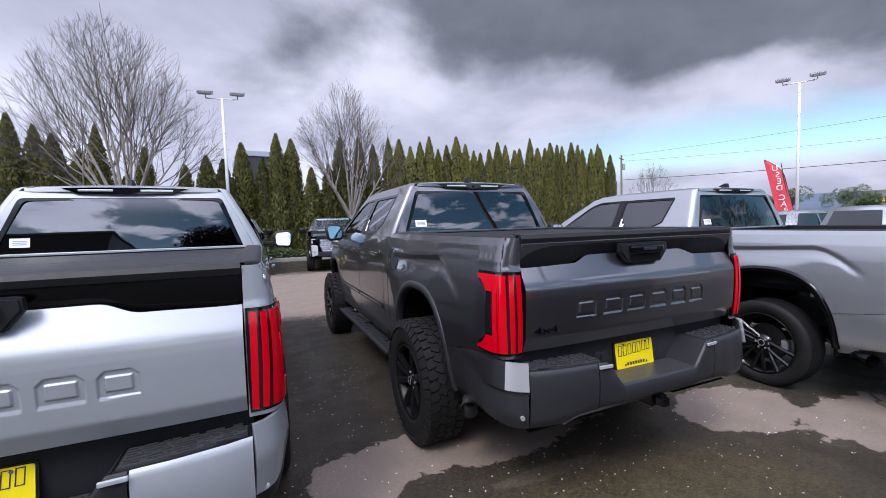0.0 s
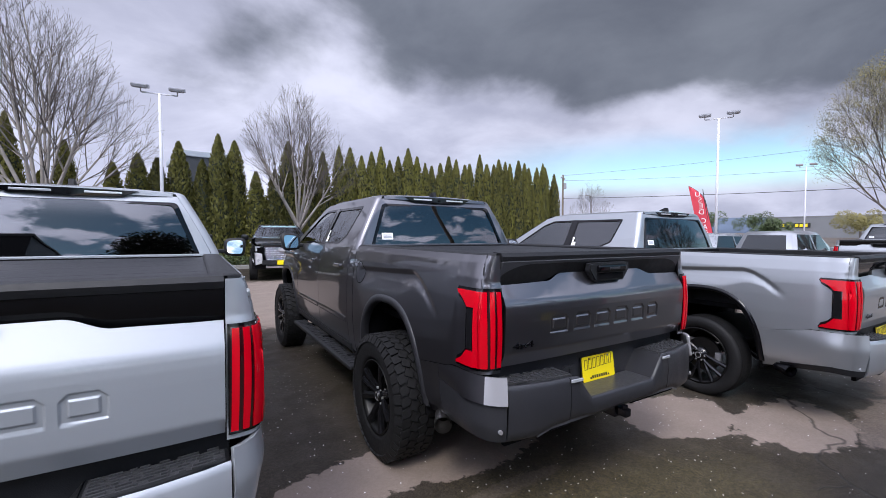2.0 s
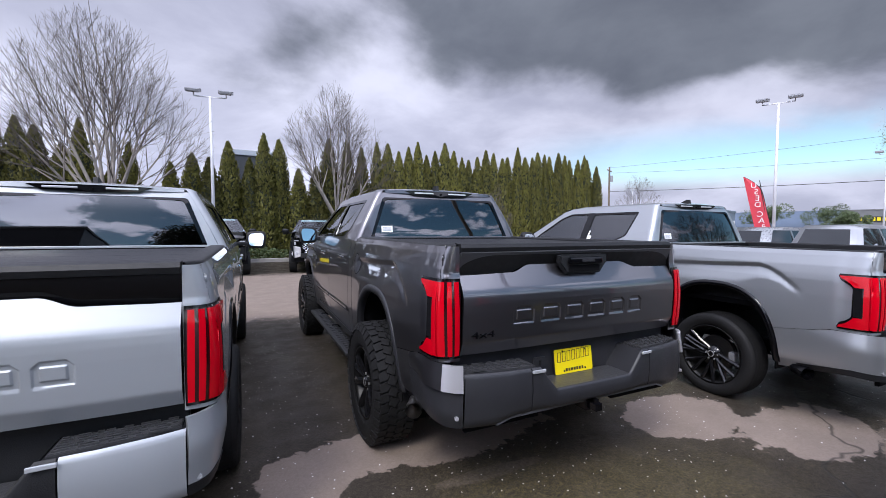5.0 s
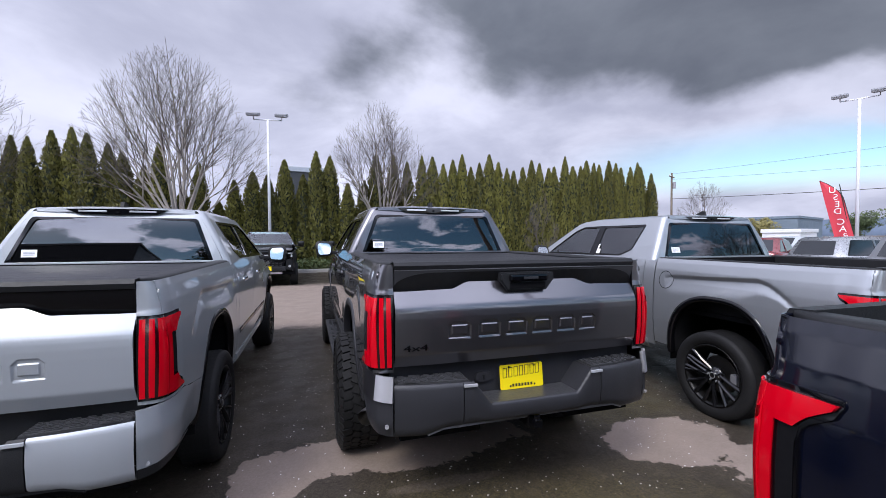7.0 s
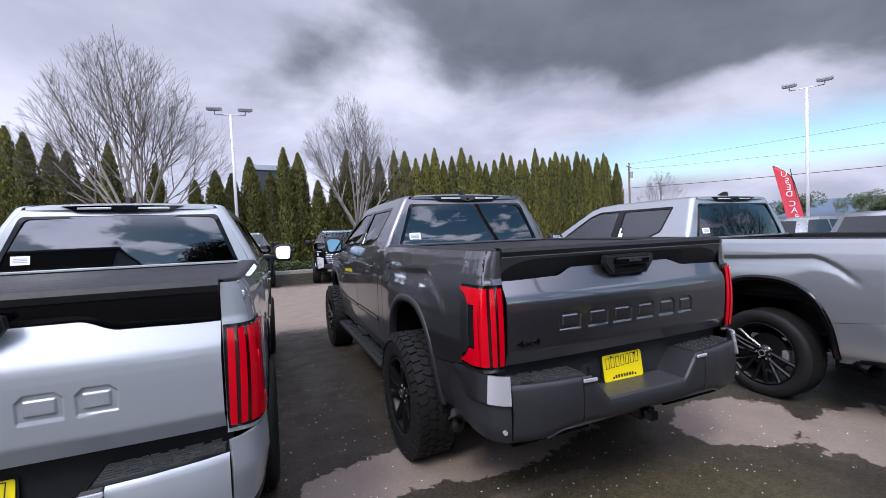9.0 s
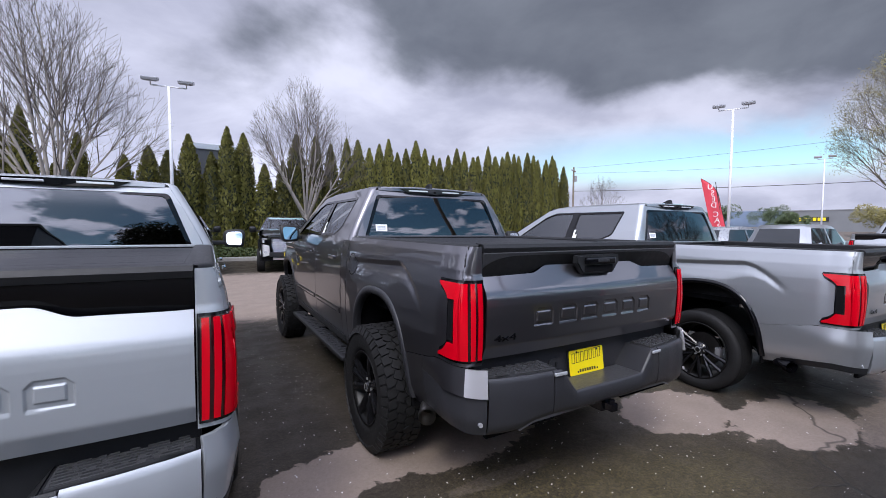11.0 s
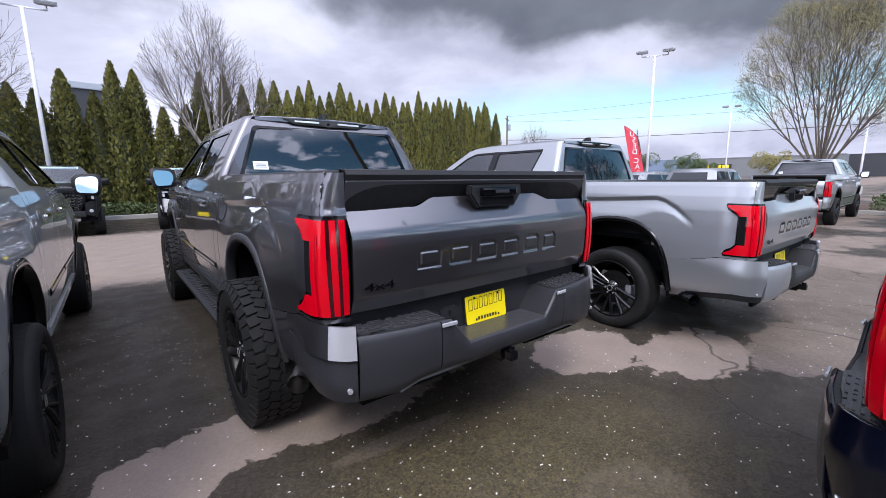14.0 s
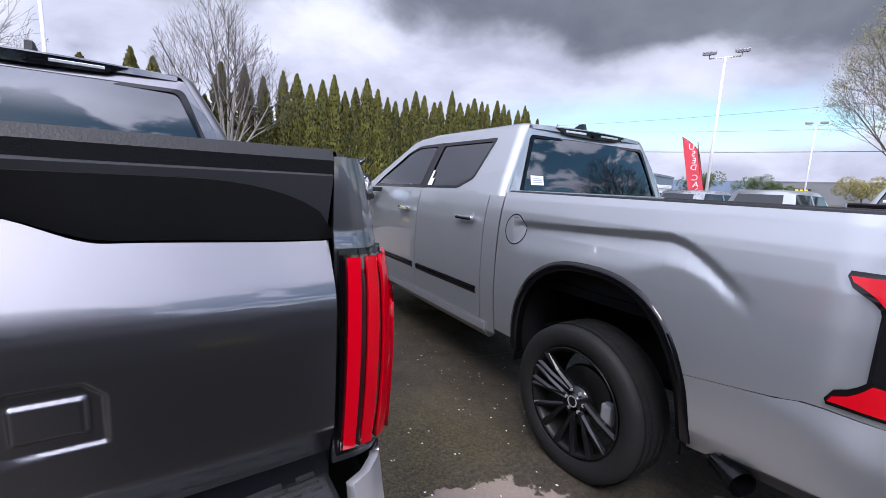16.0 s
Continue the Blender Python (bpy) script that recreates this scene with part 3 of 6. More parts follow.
def wheel(truck, x, y, r, s, rugged, name="wheel"):
    """A tyre on a spoked rim; s is the side that faces out."""
    hub = new(name)
    hub.parent = truck
    hub.matrix_basis = pose(x, y, r - 0.012) @ Matrix.Diagonal((s, 1, 1, 1))
    w = 0.145 if rugged else 0.132
    rr = 0.274 if rugged else 0.290
    prof = [(rr - 0.01, -w * 0.8), (rr + 0.012, -w * 0.92), (r * 0.82, -w), (r * 0.93, -w * 0.96), (r * 0.985, -w * 0.84), (r, -w * 0.6), (r, 0), (r, w * 0.6), (r * 0.985, w * 0.84), (r * 0.93, w * 0.97), (r * 0.82, w * 1.01), (rr + 0.03, w * 0.96), (rr + 0.012, w * 0.93), (rr, w * 0.84), (rr - 0.012, w * 0.75)]
    lathe(prof, 56, M_RUBBER, "tyre", hub)
    bm = bmesh.new()
    if rugged:
        n = 40
        for i in range(n):
            a0 = 2 * math.pi * i / n
            for (x0, wx, da, sk) in ((-0.097, 0.060, 0.0, 14), (-0.033, 0.059, 0.5, -26), (0.033, 0.059, 0.0, 26), (0.097, 0.060, 0.5, -14)):
                a = a0 + da * 2 * math.pi / n
                m = Matrix.Rotation(a, 4, "X") @ Matrix.Translation((x0, 0, r + 0.002)) @ Matrix.Rotation(radians(sk), 4, "Z")
                bmesh.ops.create_cube(bm, size=1, matrix=m @ Matrix.Diagonal((wx, 0.056, 0.020, 1)))
            for sx in (-1, 1):
                a = a0 + (0.25 if sx > 0 else 0.7) * 2 * math.pi / n
                m = Matrix.Rotation(a, 4, "X") @ Matrix.Translation((sx * w * 0.93, 0, r * 0.955)) @ Matrix.Rotation(radians(sx * 62), 4, "Y")
                bmesh.ops.create_cube(bm, size=1, matrix=m @ Matrix.Diagonal((0.060, 0.046 if i % 2 else 0.058, 0.014, 1)))
        part("tread", bm, M_RUBBER, hub)
    else:
        for x0 in (-0.075, -0.027, 0.027, 0.075):
            bmesh.ops.create_cone(bm, cap_ends=False, segments=56, radius1=r + 0.004, radius2=r + 0.004, depth=0.036, matrix=Matrix.Translation((x0, 0, 0)) @ Matrix.Rotation(math.pi / 2, 4, "Y"))
        part("tread", bm, M_RUBBER, hub)
    lathe([(rr - 0.012, w * 0.80), (rr - 0.004, w * 0.90), (rr - 0.016, w * 0.88), (rr - 0.03, w * 0.70), (rr - 0.045, w * 0.1), (rr - 0.05, -w * 0.8)], 56, M_BARREL, "rim_barrel", hub)
    bm = bmesh.new()
    k = 6 if not rugged else 8
    for i in range(k):
        a = 2 * math.pi * (i + 0.25) / k
        if rugged:
            arms = [(0.055, 0.0, rr - 0.016, 0.0, 0.060)]
        else:
            arms = [(0.062, -0.50, rr - 0.008, -0.20, 0.036), (0.062, 0.50, rr - 0.008, 0.20, 0.036)]
        for r_in, d0, r_out, d1, wd in arms:
            p = Vector((w * 0.60, math.cos(a + d0) * r_in, math.sin(a + d0) * r_in))
            q = Vector((w * 0.84, math.cos(a + d1) * r_out, math.sin(a + d1) * r_out))
            tan = (q - p).normalized()
            side = Vector((1, 0, 0)).cross(tan).normalized()
            out = tan.cross(side) if tan.cross(side).x > 0 else side.cross(tan)
            ends = []
            for c, k in ((p, 0.85), ((p + q) / 2 + out * 0.006, 0.8), (q, 1.15)):
                ends.append([bm.verts.new(c + side * (wd * k * u) + out * v) for u, v in ((-0.5, -0.022), (-0.5, 0.0), (-0.14, 0.012), (0.14, 0.012), (0.5, 0.0), (0.5, -0.022))])
            for e, f in zip(ends, ends[1:]):
                for j in range(6):
                    bm.faces.new((e[j], e[(j + 1) % 6], f[(j + 1) % 6], f[j]))
            bm.faces.new(ends[0])
            bm.faces.new(ends[-1])
    part("spokes", bm, M_RIM, hub)
    lathe([(0.0, w * 0.78), (0.030, w * 0.78), (0.034, w * 0.74), (0.040, w * 0.62), (0.075, w * 0.58), (0.082, w * 0.3)], 24, M_RIM, "centre_cap", hub)
    lathe([(0.024, w * 0.785), (0.028, w * 0.80), (0.031, w * 0.785)], 24, M_SATIN, "cap_ring", hub)
    for i in range(6):
        a = 2 * math.pi * i / 6
        part("lug_nut", tube((w * 0.5, math.cos(a) * 0.058, math.sin(a) * 0.058), (w * 0.68, math.cos(a) * 0.058, math.sin(a) * 0.058), 0.010, n=6), M_SATIN, hub)
    lathe([(0.05, w * 0.05), (0.17, w * 0.05), (0.175, -w * 0.1), (0.17, -w * 0.25), (0.05, -w * 0.25)], 32, M_DISC, "brake_disc", hub, "", False)
    part("brake_caliper", box((0.06, 0.06, 0.12), (w * 0.18, -0.165, -0.01), 0.014), M_LAMP, hub, "bright brake caliper")
    return hub


def plate(truck, y, z, tilt=8):
    """A yellow dealer plate with two rows of plain bars for its name."""
    base = new("dealer_plate")
    base.parent = truck
    base.matrix_basis = pose(0, y, z, -tilt)
    front = lambda u, v, w: (u, -w, v)
    part("plate_board", prism(round_poly([(-0.152, -0.076), (0.152, -0.076), (0.152, 0.076), (-0.152, 0.076)], 0.012), 0.004, front), M_YELLOW, base, "yellow plate board")
    part("plate_frame", prism(round_poly([(-0.160, -0.084), (0.160, -0.084), (0.160, 0.080), (-0.160, 0.080)], 0.012), 0.004, lambda u, v, w: (u, 0.006 - w, v)), M_PLASTIC, base, "black plate frame")
    bm = bmesh.new()
    f2 = lambda u, v, w: (u, -0.0045 - w, v)
    # the name panel: an outlined slanting block of seven plain bars
    for i in range(7):
        x = -0.134 + i * 0.0385
        zz = -0.004 + 0.0022 * i
        for a, b in (((x, zz), (x + 0.004, zz + 0.062)), ((x + 0.024, zz), (x + 0.028, zz + 0.062))):
            prism([(a[0], a[1]), (a[0] + 0.0035, a[1]), (b[0] + 0.0035, b[1]), (b[0], b[1])], 0.001, f2, bm=bm)
        for zc in (zz, zz + 0.0585):
            dx = 0.004 if zc > zz else 0
            prism([(x + dx, zc), (x + dx + 0.026, zc), (x + dx + 0.026, zc + 0.0035), (x + dx, zc + 0.0035)], 0.001, f2, bm=bm)
    for i in range(7):
        x = -0.070 + i * 0.0215
        prism([(x, -0.062), (x + 0.014, -0.062), (x + 0.014, -0.044), (x, -0.044)], 0.001, f2, bm=bm)
    for x in (-0.088, 0.083):
        prism([(x, -0.064), (x + 0.012, -0.064), (x + 0.012, -0.052), (x, -0.052)], 0.001, f2, bm=bm)
    tagged(part("print", bm, M_INK, base, "black printed bars"), kind="stuff")
    for x in (-0.09, 0.09):
        part("screw", tube((x, -0.004, 0.062), (x, -0.008, 0.062), 0.007, n=8), M_CHROME, base)


def bumper(truck, style):
    """Rear bumper with two raised steps, a low middle step and wrapped corners."""
    paint, cap, low = style["bumper_face"], style["bumper_cap"], style["bumper_low"]
    path = [(0.0, -0.155), (0.2, -0.155), (0.30, -0.153), (0.40, -0.15), (0.60, -0.135), (0.76, -0.105), (0.848, -0.078)]
    corner = [(0.856, -0.076), (0.895, -0.055), (0.93, -0.018), (0.940, 0.0), (0.955, 0.04), (0.972, 0.12), (0.982, 0.20), (0.985, 0.27), (0.984, 0.34), (0.984, 0.399)]
    top = lambda x: float(np.interp(abs(x), [0, 0.29, 0.40, 0.95], [0.655, 0.655, 0.79, 0.79]))
    low_z = lambda x: float(np.interp(abs(x), [0, 0.42, 0.58, 0.66, 0.86], [0.545, 0.545, 0.53, 0.50, 0.495]))
    xs = [-x for x, _ in path[::-1]] + [x for x, _ in path[1:]]
    ys = [y for _, y in path[::-1]] + [y for _, y in path[1:]]

    def face(name, sel, mat, label=""):
        rows = []
        for v, dy in ((0, 0.03), (0.08, 0.006), (0.2, 0.0), (0.55, -0.006), (0.9, 0.0), (0.97, 0.006), (1, 0.016)):
            rows.append([(x, y + dy, low_z(x) + (top(x) - low_z(x)) * v) for x, y in sel])
        sheet(name, rows, mat, truck, label, thick=0.02)

    fine = lambda a, b: [(x, float(np.interp(x, xs, ys))) for x in sorted(set(spaced(a, b, 0.03) + [q for q in (-0.40, -0.29, 0.29, 0.40) if a < q < b]))]
    face("bumper_middle", fine(-0.46, 0.46), M_PLASTIC_GREY if style["dark"] else M_PLASTIC)
    face("bumper_face", fine(-0.848, -0.466), paint)
    face("bumper_face", fine(0.466, 0.848), paint)
    for s in (-1, 1):
        # corner: upper cap and lower valance
        def wrap(name, z0, z1, mat, bulge, pts=corner, proud=0.0, fold=False):
            rows = []
            for i in range(17):
                v = i / 16
                row = []
                for x, y in pts:
                    hi, lo = z1(y), z0(y)
                    z = lo + (hi - lo) * v
                    o = proud + bulge * (1 - v) * 4 - 0.05 * smooth01((0.60 - z) / 0.16)
                    if fold:
                        o = proud + 0.016 * min(1.0, max(0.0, (0.835 - z) / 0.115)) - 0.050 * max(0.0, (0.705 - z) / 0.22)
                    near = smooth01((y - 0.06) / 0.16)
                    px = x + o * float(np.interp(y, [-0.08, 0.1], [0.3, 1]))
                    row.append((s * (px * (1 - near) + (quarter_x(y, z) + proud) * near), y - o * float(np.interp(y, [-0.08, 0.1], [0.8, 0])), z))
                rows.append(row)
            sheet(name, rows, mat, truck, "", flip=(s < 0), thick=0.02)

        cap_low = lambda y: min(0.702 + 0.02 * smooth01((y - 0.1) / 0.3), seam_z(y) - 0.006)
        if style["dark"]:
            wrap("bumper_cap", cap_low, lambda y: seam_z(y) - 0.003, cap, 0.006, corner[:4])
            # same metal cap; dark body paint stands in for its side's dark reflection
            wrap("cap_side", cap_low, lambda y: seam_z(y) - 0.003, style["paint"], 0.006, corner[3:])
        else:
            far = corner[:-1] + [(0.0, y) for y in (0.36, 0.40, 0.44, 0.48, 0.52, 0.56, 0.60, 0.63, 0.645, 0.655, 0.665, 0.674)]
            wrap("bumper_corner", lambda y: min(max(bottom_z(y), arch_z(y, AXLE_R, 1.08)), seam_z(y) - 0.008), lambda y: seam_z(y) - 0.003, low, 0.0, far, 0.0, True)
            wrap("bumper_skirt", lambda y: bottom_z(y) - 0.004, lambda y: bottom_z(y) + 0.045, M_PLASTIC, 0.0, far[:-8], 0.004, True)
        if style["dark"]:
            wrap("bumper_corner", bottom_z, lambda y: cap_low(y) - 0.003, low, 0.003)
        inset = 0.0 if style["dark"] else 0.030
        bm = tube((s * 0.885, inset - 0.050, 0.565), (s * 0.890, inset - 0.075, 0.565), 0.011, n=12)
        part("parking_sensor", bm, M_SATIN if style["dark"] else M_CLEAR_LENS, truck)
        # step block and pad
        sh = [(s * 0.845, -0.066), (s * 0.76, -0.09), (s * 0.60, -0.12), (s * 0.408, -0.136), (s * 0.408, 0.06), (s * 0.845, 0.06)]
        part("step_block", prism(sh if s > 0 else sh[::-1], 0.03, lambda u, v, w: (u, v, 0.755 + w), 0.006), M_PLASTIC_GREY if style["dark"] else M_PLASTIC, truck)
        pad = [(s * 0.83, -0.045), (s * 0.76, -0.068), (s * 0.60, -0.098), (s * 0.425, -0.115), (s * 0.425, 0.03), (s * 0.83, 0.03)]
        pad = part("step_pad", prism(pad, 0.012, lambda u, v, w: (u, v, 0.786 + w), 0.003), M_PAD, truck, "textured black step pad")
        bm = bmesh.new()
        rnd = random.Random(5)
        for j in range(6):
            u = 0.435
            while u < 0.80:
                ln = rnd.uniform(0.02, 0.07)
                ln = min(ln, 0.822 - u)
                slant = 0.085 * (u + ln / 2 - 0.425)
                box((ln, 0.009, 0.007), (s * (u + ln / 2), -0.098 + j * 0.021 + slant, 0.801), 0.0, (0, 0, s * 7), bm=bm)
                u += ln + rnd.uniform(0.006, 0.03)
        tagged(part("tread_ribs", bm, M_PAD, pad), kind="stuff")
        part("corner_lamp", box((0.085, 0.012, 0.018), (s * 0.425, -0.155, 0.775), 0.004, (0, 0, 3 * s)), M_CLEAR_LENS, truck, "small clear step lamp")
    # middle step and the wall behind the plate
    part("middle_step", prism([(-0.32, -0.145), (0.32, -0.145), (0.30, 0.05), (-0.30, 0.05)], 0.02, lambda u, v, w: (u, v, 0.632 + w), 0.004), M_PAD, truck)
    part("plate_recess", box((1.70, 0.03, 0.30), (0, 0.075, 0.735), 0.006), M_PLASTIC_GREY if style["dark"] else M_PLASTIC, truck)
    for s in (-1, 1):
        bm = bmesh.new()
        a, b, c, d = (s * 0.30, -0.14, 0.65), (s * 0.408, -0.14, 0.785), (s * 0.408, 0.06, 0.785), (s * 0.30, 0.06, 0.65)
        vs = [bm.verts.new(p) for p in (a, b, c, d)] + [bm.verts.new((p[0], p[1], p[2] - 0.03)) for p in (a, b, c, d)]
        for f in ((0, 1, 2, 3), (4, 5, 6, 7), (0, 1, 5, 4), (1, 2, 6, 5), (2, 3, 7, 6), (3, 0, 4, 7)):
            bm.faces.new([vs[i] for i in f])
        part("step_side", bm, M_PLASTIC_GREY if style["dark"] else M_PLASTIC, truck)
    bm = prism(round_poly([(-0.055, -0.03), (0.055, -0.03), (0.055, 0.03), (-0.055, 0.03)], 0.028), 0.014, lambda u, v, w: (u - 0.26, 0.058 - w, v + 0.745), 0.003)
    part("socket_cover", bm, M_PLASTIC_GREY, truck)
    part("socket_latch", box((0.012, 0.01, 0.03), (-0.26, 0.04, 0.745), 0.002), M_PLASTIC, truck)
    plate(truck, 0.040, 0.728)
    lip = prism([(-0.66, 0.495), (-0.58, 0.535), (0.58, 0.535), (0.66, 0.495), (0.66, 0.482), (0.575, 0.518), (-0.575, 0.518), (-0.66, 0.482)], 0.02, lambda u, v, w: (u, -0.142 + 0.06 * (abs(u) / 0.66) ** 2 - w, v + 0.012), 0.003)
    part("bumper_lip", lip, M_LIP if style["dark"] else M_PLASTIC, truck)
    # tow receiver
    bm = box((0.085, 0.20, 0.075), (0, -0.02, 0.505), 0.008)
    box((0.05, 0.07, 0.045), (0, -0.145, 0.505), 0.004, bm=bm)
    tube((0, -0.155, 0.515), (0, -0.155, 0.545), 0.018, n=12, bm=bm)
    part("tow_receiver", bm, M_GLOSS, truck)
    for s in (-1, 1):
        part("valance", box((0.5, 0.03, 0.07), (s * 0.55, 0.02, 0.47), 0.006), M_DARK, truck)


def tail_light(truck, s):
    """Corner lamp: a black housing, three upright red bars and a red hook on the side."""
    zt, zb = 1.288, 0.862
    outer = lambda z: float(np.interp(z, [0.862, 0.872, 0.965, 1.18, 1.276, 1.288], [0.248, 0.258, 0.212, 0.212, 0.262, 0.254]))

    def patch(name, z0, z1, s0, s1, off, mat, parent, label="", nz=14, ns=9, thick=0.01):
        rows = []
        for i in range(nz):
            z = z0 + (z1 - z0) * i / (nz - 1)
            a = s0(z) if callable(s0) else s0
            b = s1(z) if callable(s1) else s1
            row = []
            for j in range(ns):
                p = corner_point(a + (b - a) * j / (ns - 1), z, off + 0.016 * max(0.0, 1 - ((z - 1.07) / 0.225) ** 2) * (1 - 0.8 * smooth01((a + (b - a) * j / (ns - 1) - 0.06) / 0.12)))
                row.append((s * p[0], p[1], p[2]))
            rows.append(row)
        return sheet(name, rows, mat, parent, label, flip=(s < 0), thick=thick)

    lamp = patch("tail_light", zb, zt, 0.004, outer, 0.007, M_GLOSS, truck, "black tail light housing", 26, 14, 0.015)
    tilt = lambda c: (lambda z: c + 0.012 * (z - 1.07))
    patch("red_lens", zb + 0.012, zt - 0.012, tilt(0.010), lambda z: outer(z) - 0.035 if z > 1.24 or z < 0.92 else 0.160, 0.011, M_RED_DARK, lamp, "dark red lens", 20, 10)
    for a, b in ((0.013, 0.031), (0.041, 0.057), (0.067, 0.158)):
        patch("red_bar", zb + 0.016, zt - 0.016, tilt(a), tilt(b), 0.016, M_RED, lamp, "bright red light bar", 12, 12 if b > 0.1 else 4)
    patch("red_hook", zt - 0.100, zt - 0.014, tilt(0.150), lambda z: outer(z) - 0.011, 0.0165, M_RED, lamp, "red hook of the lamp", 6, 12)
    patch("red_hook", zb + 0.014, zb + 0.098, tilt(0.150), lambda z: outer(z) - 0.011, 0.0165, M_RED, lamp, "red hook of the lamp", 6, 10)
    patch("side_lens", 0.97, 1.19, 0.168, lambda z: outer(z) - 0.006, 0.0095, M_DARK, lamp, "", 6, 4)


def tailgate_y(x, z, zs):
    """Depth of the tailgate's lower face: a ledge under the black band, then a gentle tuck towards the bottom."""
    return float(np.interp(z, [0.868, 0.936, 0.944, 1.0, 1.1, 1.15, 1.185, 1.205, 1.225, 1.28, 1.36], [-0.006, -0.040, -0.042, -0.0455, -0.050, -0.051, -0.049, -0.045, -0.036, -0.004, 0.042]))


def shoulder(x):
    return 1.300 + 0.006 * smooth01((0.80 - abs(x)) / 0.3) + 0.039 * smooth01((0.50 - abs(x)) / 0.14)


STAMPS = [(-0.452, 0.071), (-0.262, 0.073), (-0.082, 0.073), (0.098, 0.071), (0.272, 0.067), (0.432, 0.063)]
STAMP_Z, STAMP_H = 1.072, 0.050


def stamp_depth(x, z):
    """How deep the six plain chamfered blocks are pressed into the gate where a name would stand."""
    for cx, w in STAMPS:
        u, v = abs(x - cx), z - STAMP_Z
        if u > w + 0.01 or abs(v) > STAMP_H + 0.01:
            continue
        out = max(u - w, abs(v) - STAMP_H, (u + v - (w + STAMP_H - 0.024)) * 0.7071)
        inn = max(u - (w - 0.026), abs(v) - (STAMP_H - 0.026))
        return 0.0065 * smooth01(-out / 0.005) * smooth01(inn / 0.005)
    return 0.0


def tailgate(truck, style):
    xs = spaced(-TAIL_X + 0.005, TAIL_X - 0.005, 0.03)
    fine = sorted(set([x for x in xs if abs(x) > 0.535]) | set(spaced(-0.535, 0.535, 0.0032))) if style.get("near") else xs
    vs = [i / 60 for i in range(61)]
    if style.get("near"):
        vs = sorted(set([v for v in vs if v < 0.33 or v > 0.62]) | set(spaced(0.335, 0.61, 0.0062)))
    rows = []
    for v in vs:
        row = []
        for x in fine:
            z = 0.868 + (shoulder(x) - 0.868) * v
            row.append((x, tailgate_y(x, z, shoulder(x)) + 0.02 * (abs(x) / 0.86) ** 4 + stamp_depth(x, z), z))
        rows.append(row)
    gate = sheet("tailgate", rows, style["paint"], truck, style["gate_label"], thick=0.03)
    # black band above the shoulder
    roll = 0.0 if style.get("cut_band") else 0.016
    rows = [[(x, 0.042 - 0.048 * v + roll * max(0.0, (v - 0.5) / 0.5) ** 1.4, shoulder(x) + (1.422 - shoulder(x)) * v) for x in xs] for v in (0, 0.25, 0.5, 0.62, 0.7, 0.78, 0.86, 0.93, 1)]
    sheet("band", rows, style["band"], gate, style["band_label"], thick=0.02)
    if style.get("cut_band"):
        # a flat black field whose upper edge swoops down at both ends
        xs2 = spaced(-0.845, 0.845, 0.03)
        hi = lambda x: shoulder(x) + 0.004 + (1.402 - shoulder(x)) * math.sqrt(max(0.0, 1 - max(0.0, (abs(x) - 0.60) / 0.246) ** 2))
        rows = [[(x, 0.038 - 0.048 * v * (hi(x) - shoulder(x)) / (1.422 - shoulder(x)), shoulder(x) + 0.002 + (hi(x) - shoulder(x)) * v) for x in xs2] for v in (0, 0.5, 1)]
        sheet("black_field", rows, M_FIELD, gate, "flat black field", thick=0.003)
    cap = prism([(0.004, 1.424), (-0.004, 1.45), (0.008, 1.470), (0.075, 1.474), (0.075, 1.424)], 1.668, lambda u, v, w: (w - 0.834, u, v), 0.0)
    part("gate_cap", cap, M_PLASTIC, gate)
    part("gate_inside", box((1.60, 0.02, 0.52), (0, 0.075, 1.16), 0.004), M_DARK, gate)
    # latch handle in its black pocket
    pocket = [(-0.185, 1.395), (-0.165, 1.400), (0.165, 1.400), (0.185, 1.395), (0.19, 1.355), (0.135, 1.287), (-0.135, 1.287), (-0.19, 1.355)]
    part("pocket", prism(pocket[::-1], 0.035, lambda u, v, w: (u, 0.0 - w, v), 0.008), M_PLASTIC, gate)
    part("grip", box((0.26, 0.03, 0.042), (0, -0.045, 1.366), 0.012), M_GLOSS, gate)
    # no real hollow: a near-black block paints the shade below the grip
    part("grip_shade", box((0.25, 0.012, 0.04), (0, -0.033, 1.318), 0.006), M_DARK, gate)
    part("badge_bar", box((0.10, 0.004, 0.016), (0.01, -0.0615, 1.366), 0.002), M_PLASTIC_GREY, gate)
    if style.get("inlay"):
        for cx, w in STAMPS:
            w, h = w - 0.005, STAMP_H - 0.005
            ring = [(cx - w, -h), (cx + w, -h), (cx + w, h - 0.022), (cx + w - 0.022, h), (cx - w + 0.022, h), (cx - w, h - 0.022)]
            hole = [(cx - w + 0.017, -h + 0.017), (cx + w - 0.017, -h + 0.017), (cx + w - 0.017, h - 0.017), (cx - w + 0.017, h - 0.017)]
            panel_with_holes("name_block", ring, [hole], lambda u, v, d: (u, tailgate_y(u, STAMP_Z + v, 1.3) + 0.02 * (abs(u) / 0.86) ** 4 + 0.0055 - d, STAMP_Z + v), M_GLOSS, gate, "black inlaid block", 0.005)
    text_mesh("drive_badge", "4x4", 0.062, 0.003, M_GLOSS if style["dark"] else M_PLASTIC_GREY, gate, Matrix.Translation((-0.79, tailgate_y(-0.75, 0.985, 1.293) + 0.006, 0.965)) @ pose(0, 0, 0, 90) @ Matrix.Diagonal((1.6, 0.80, 1, 1)))
    return gate


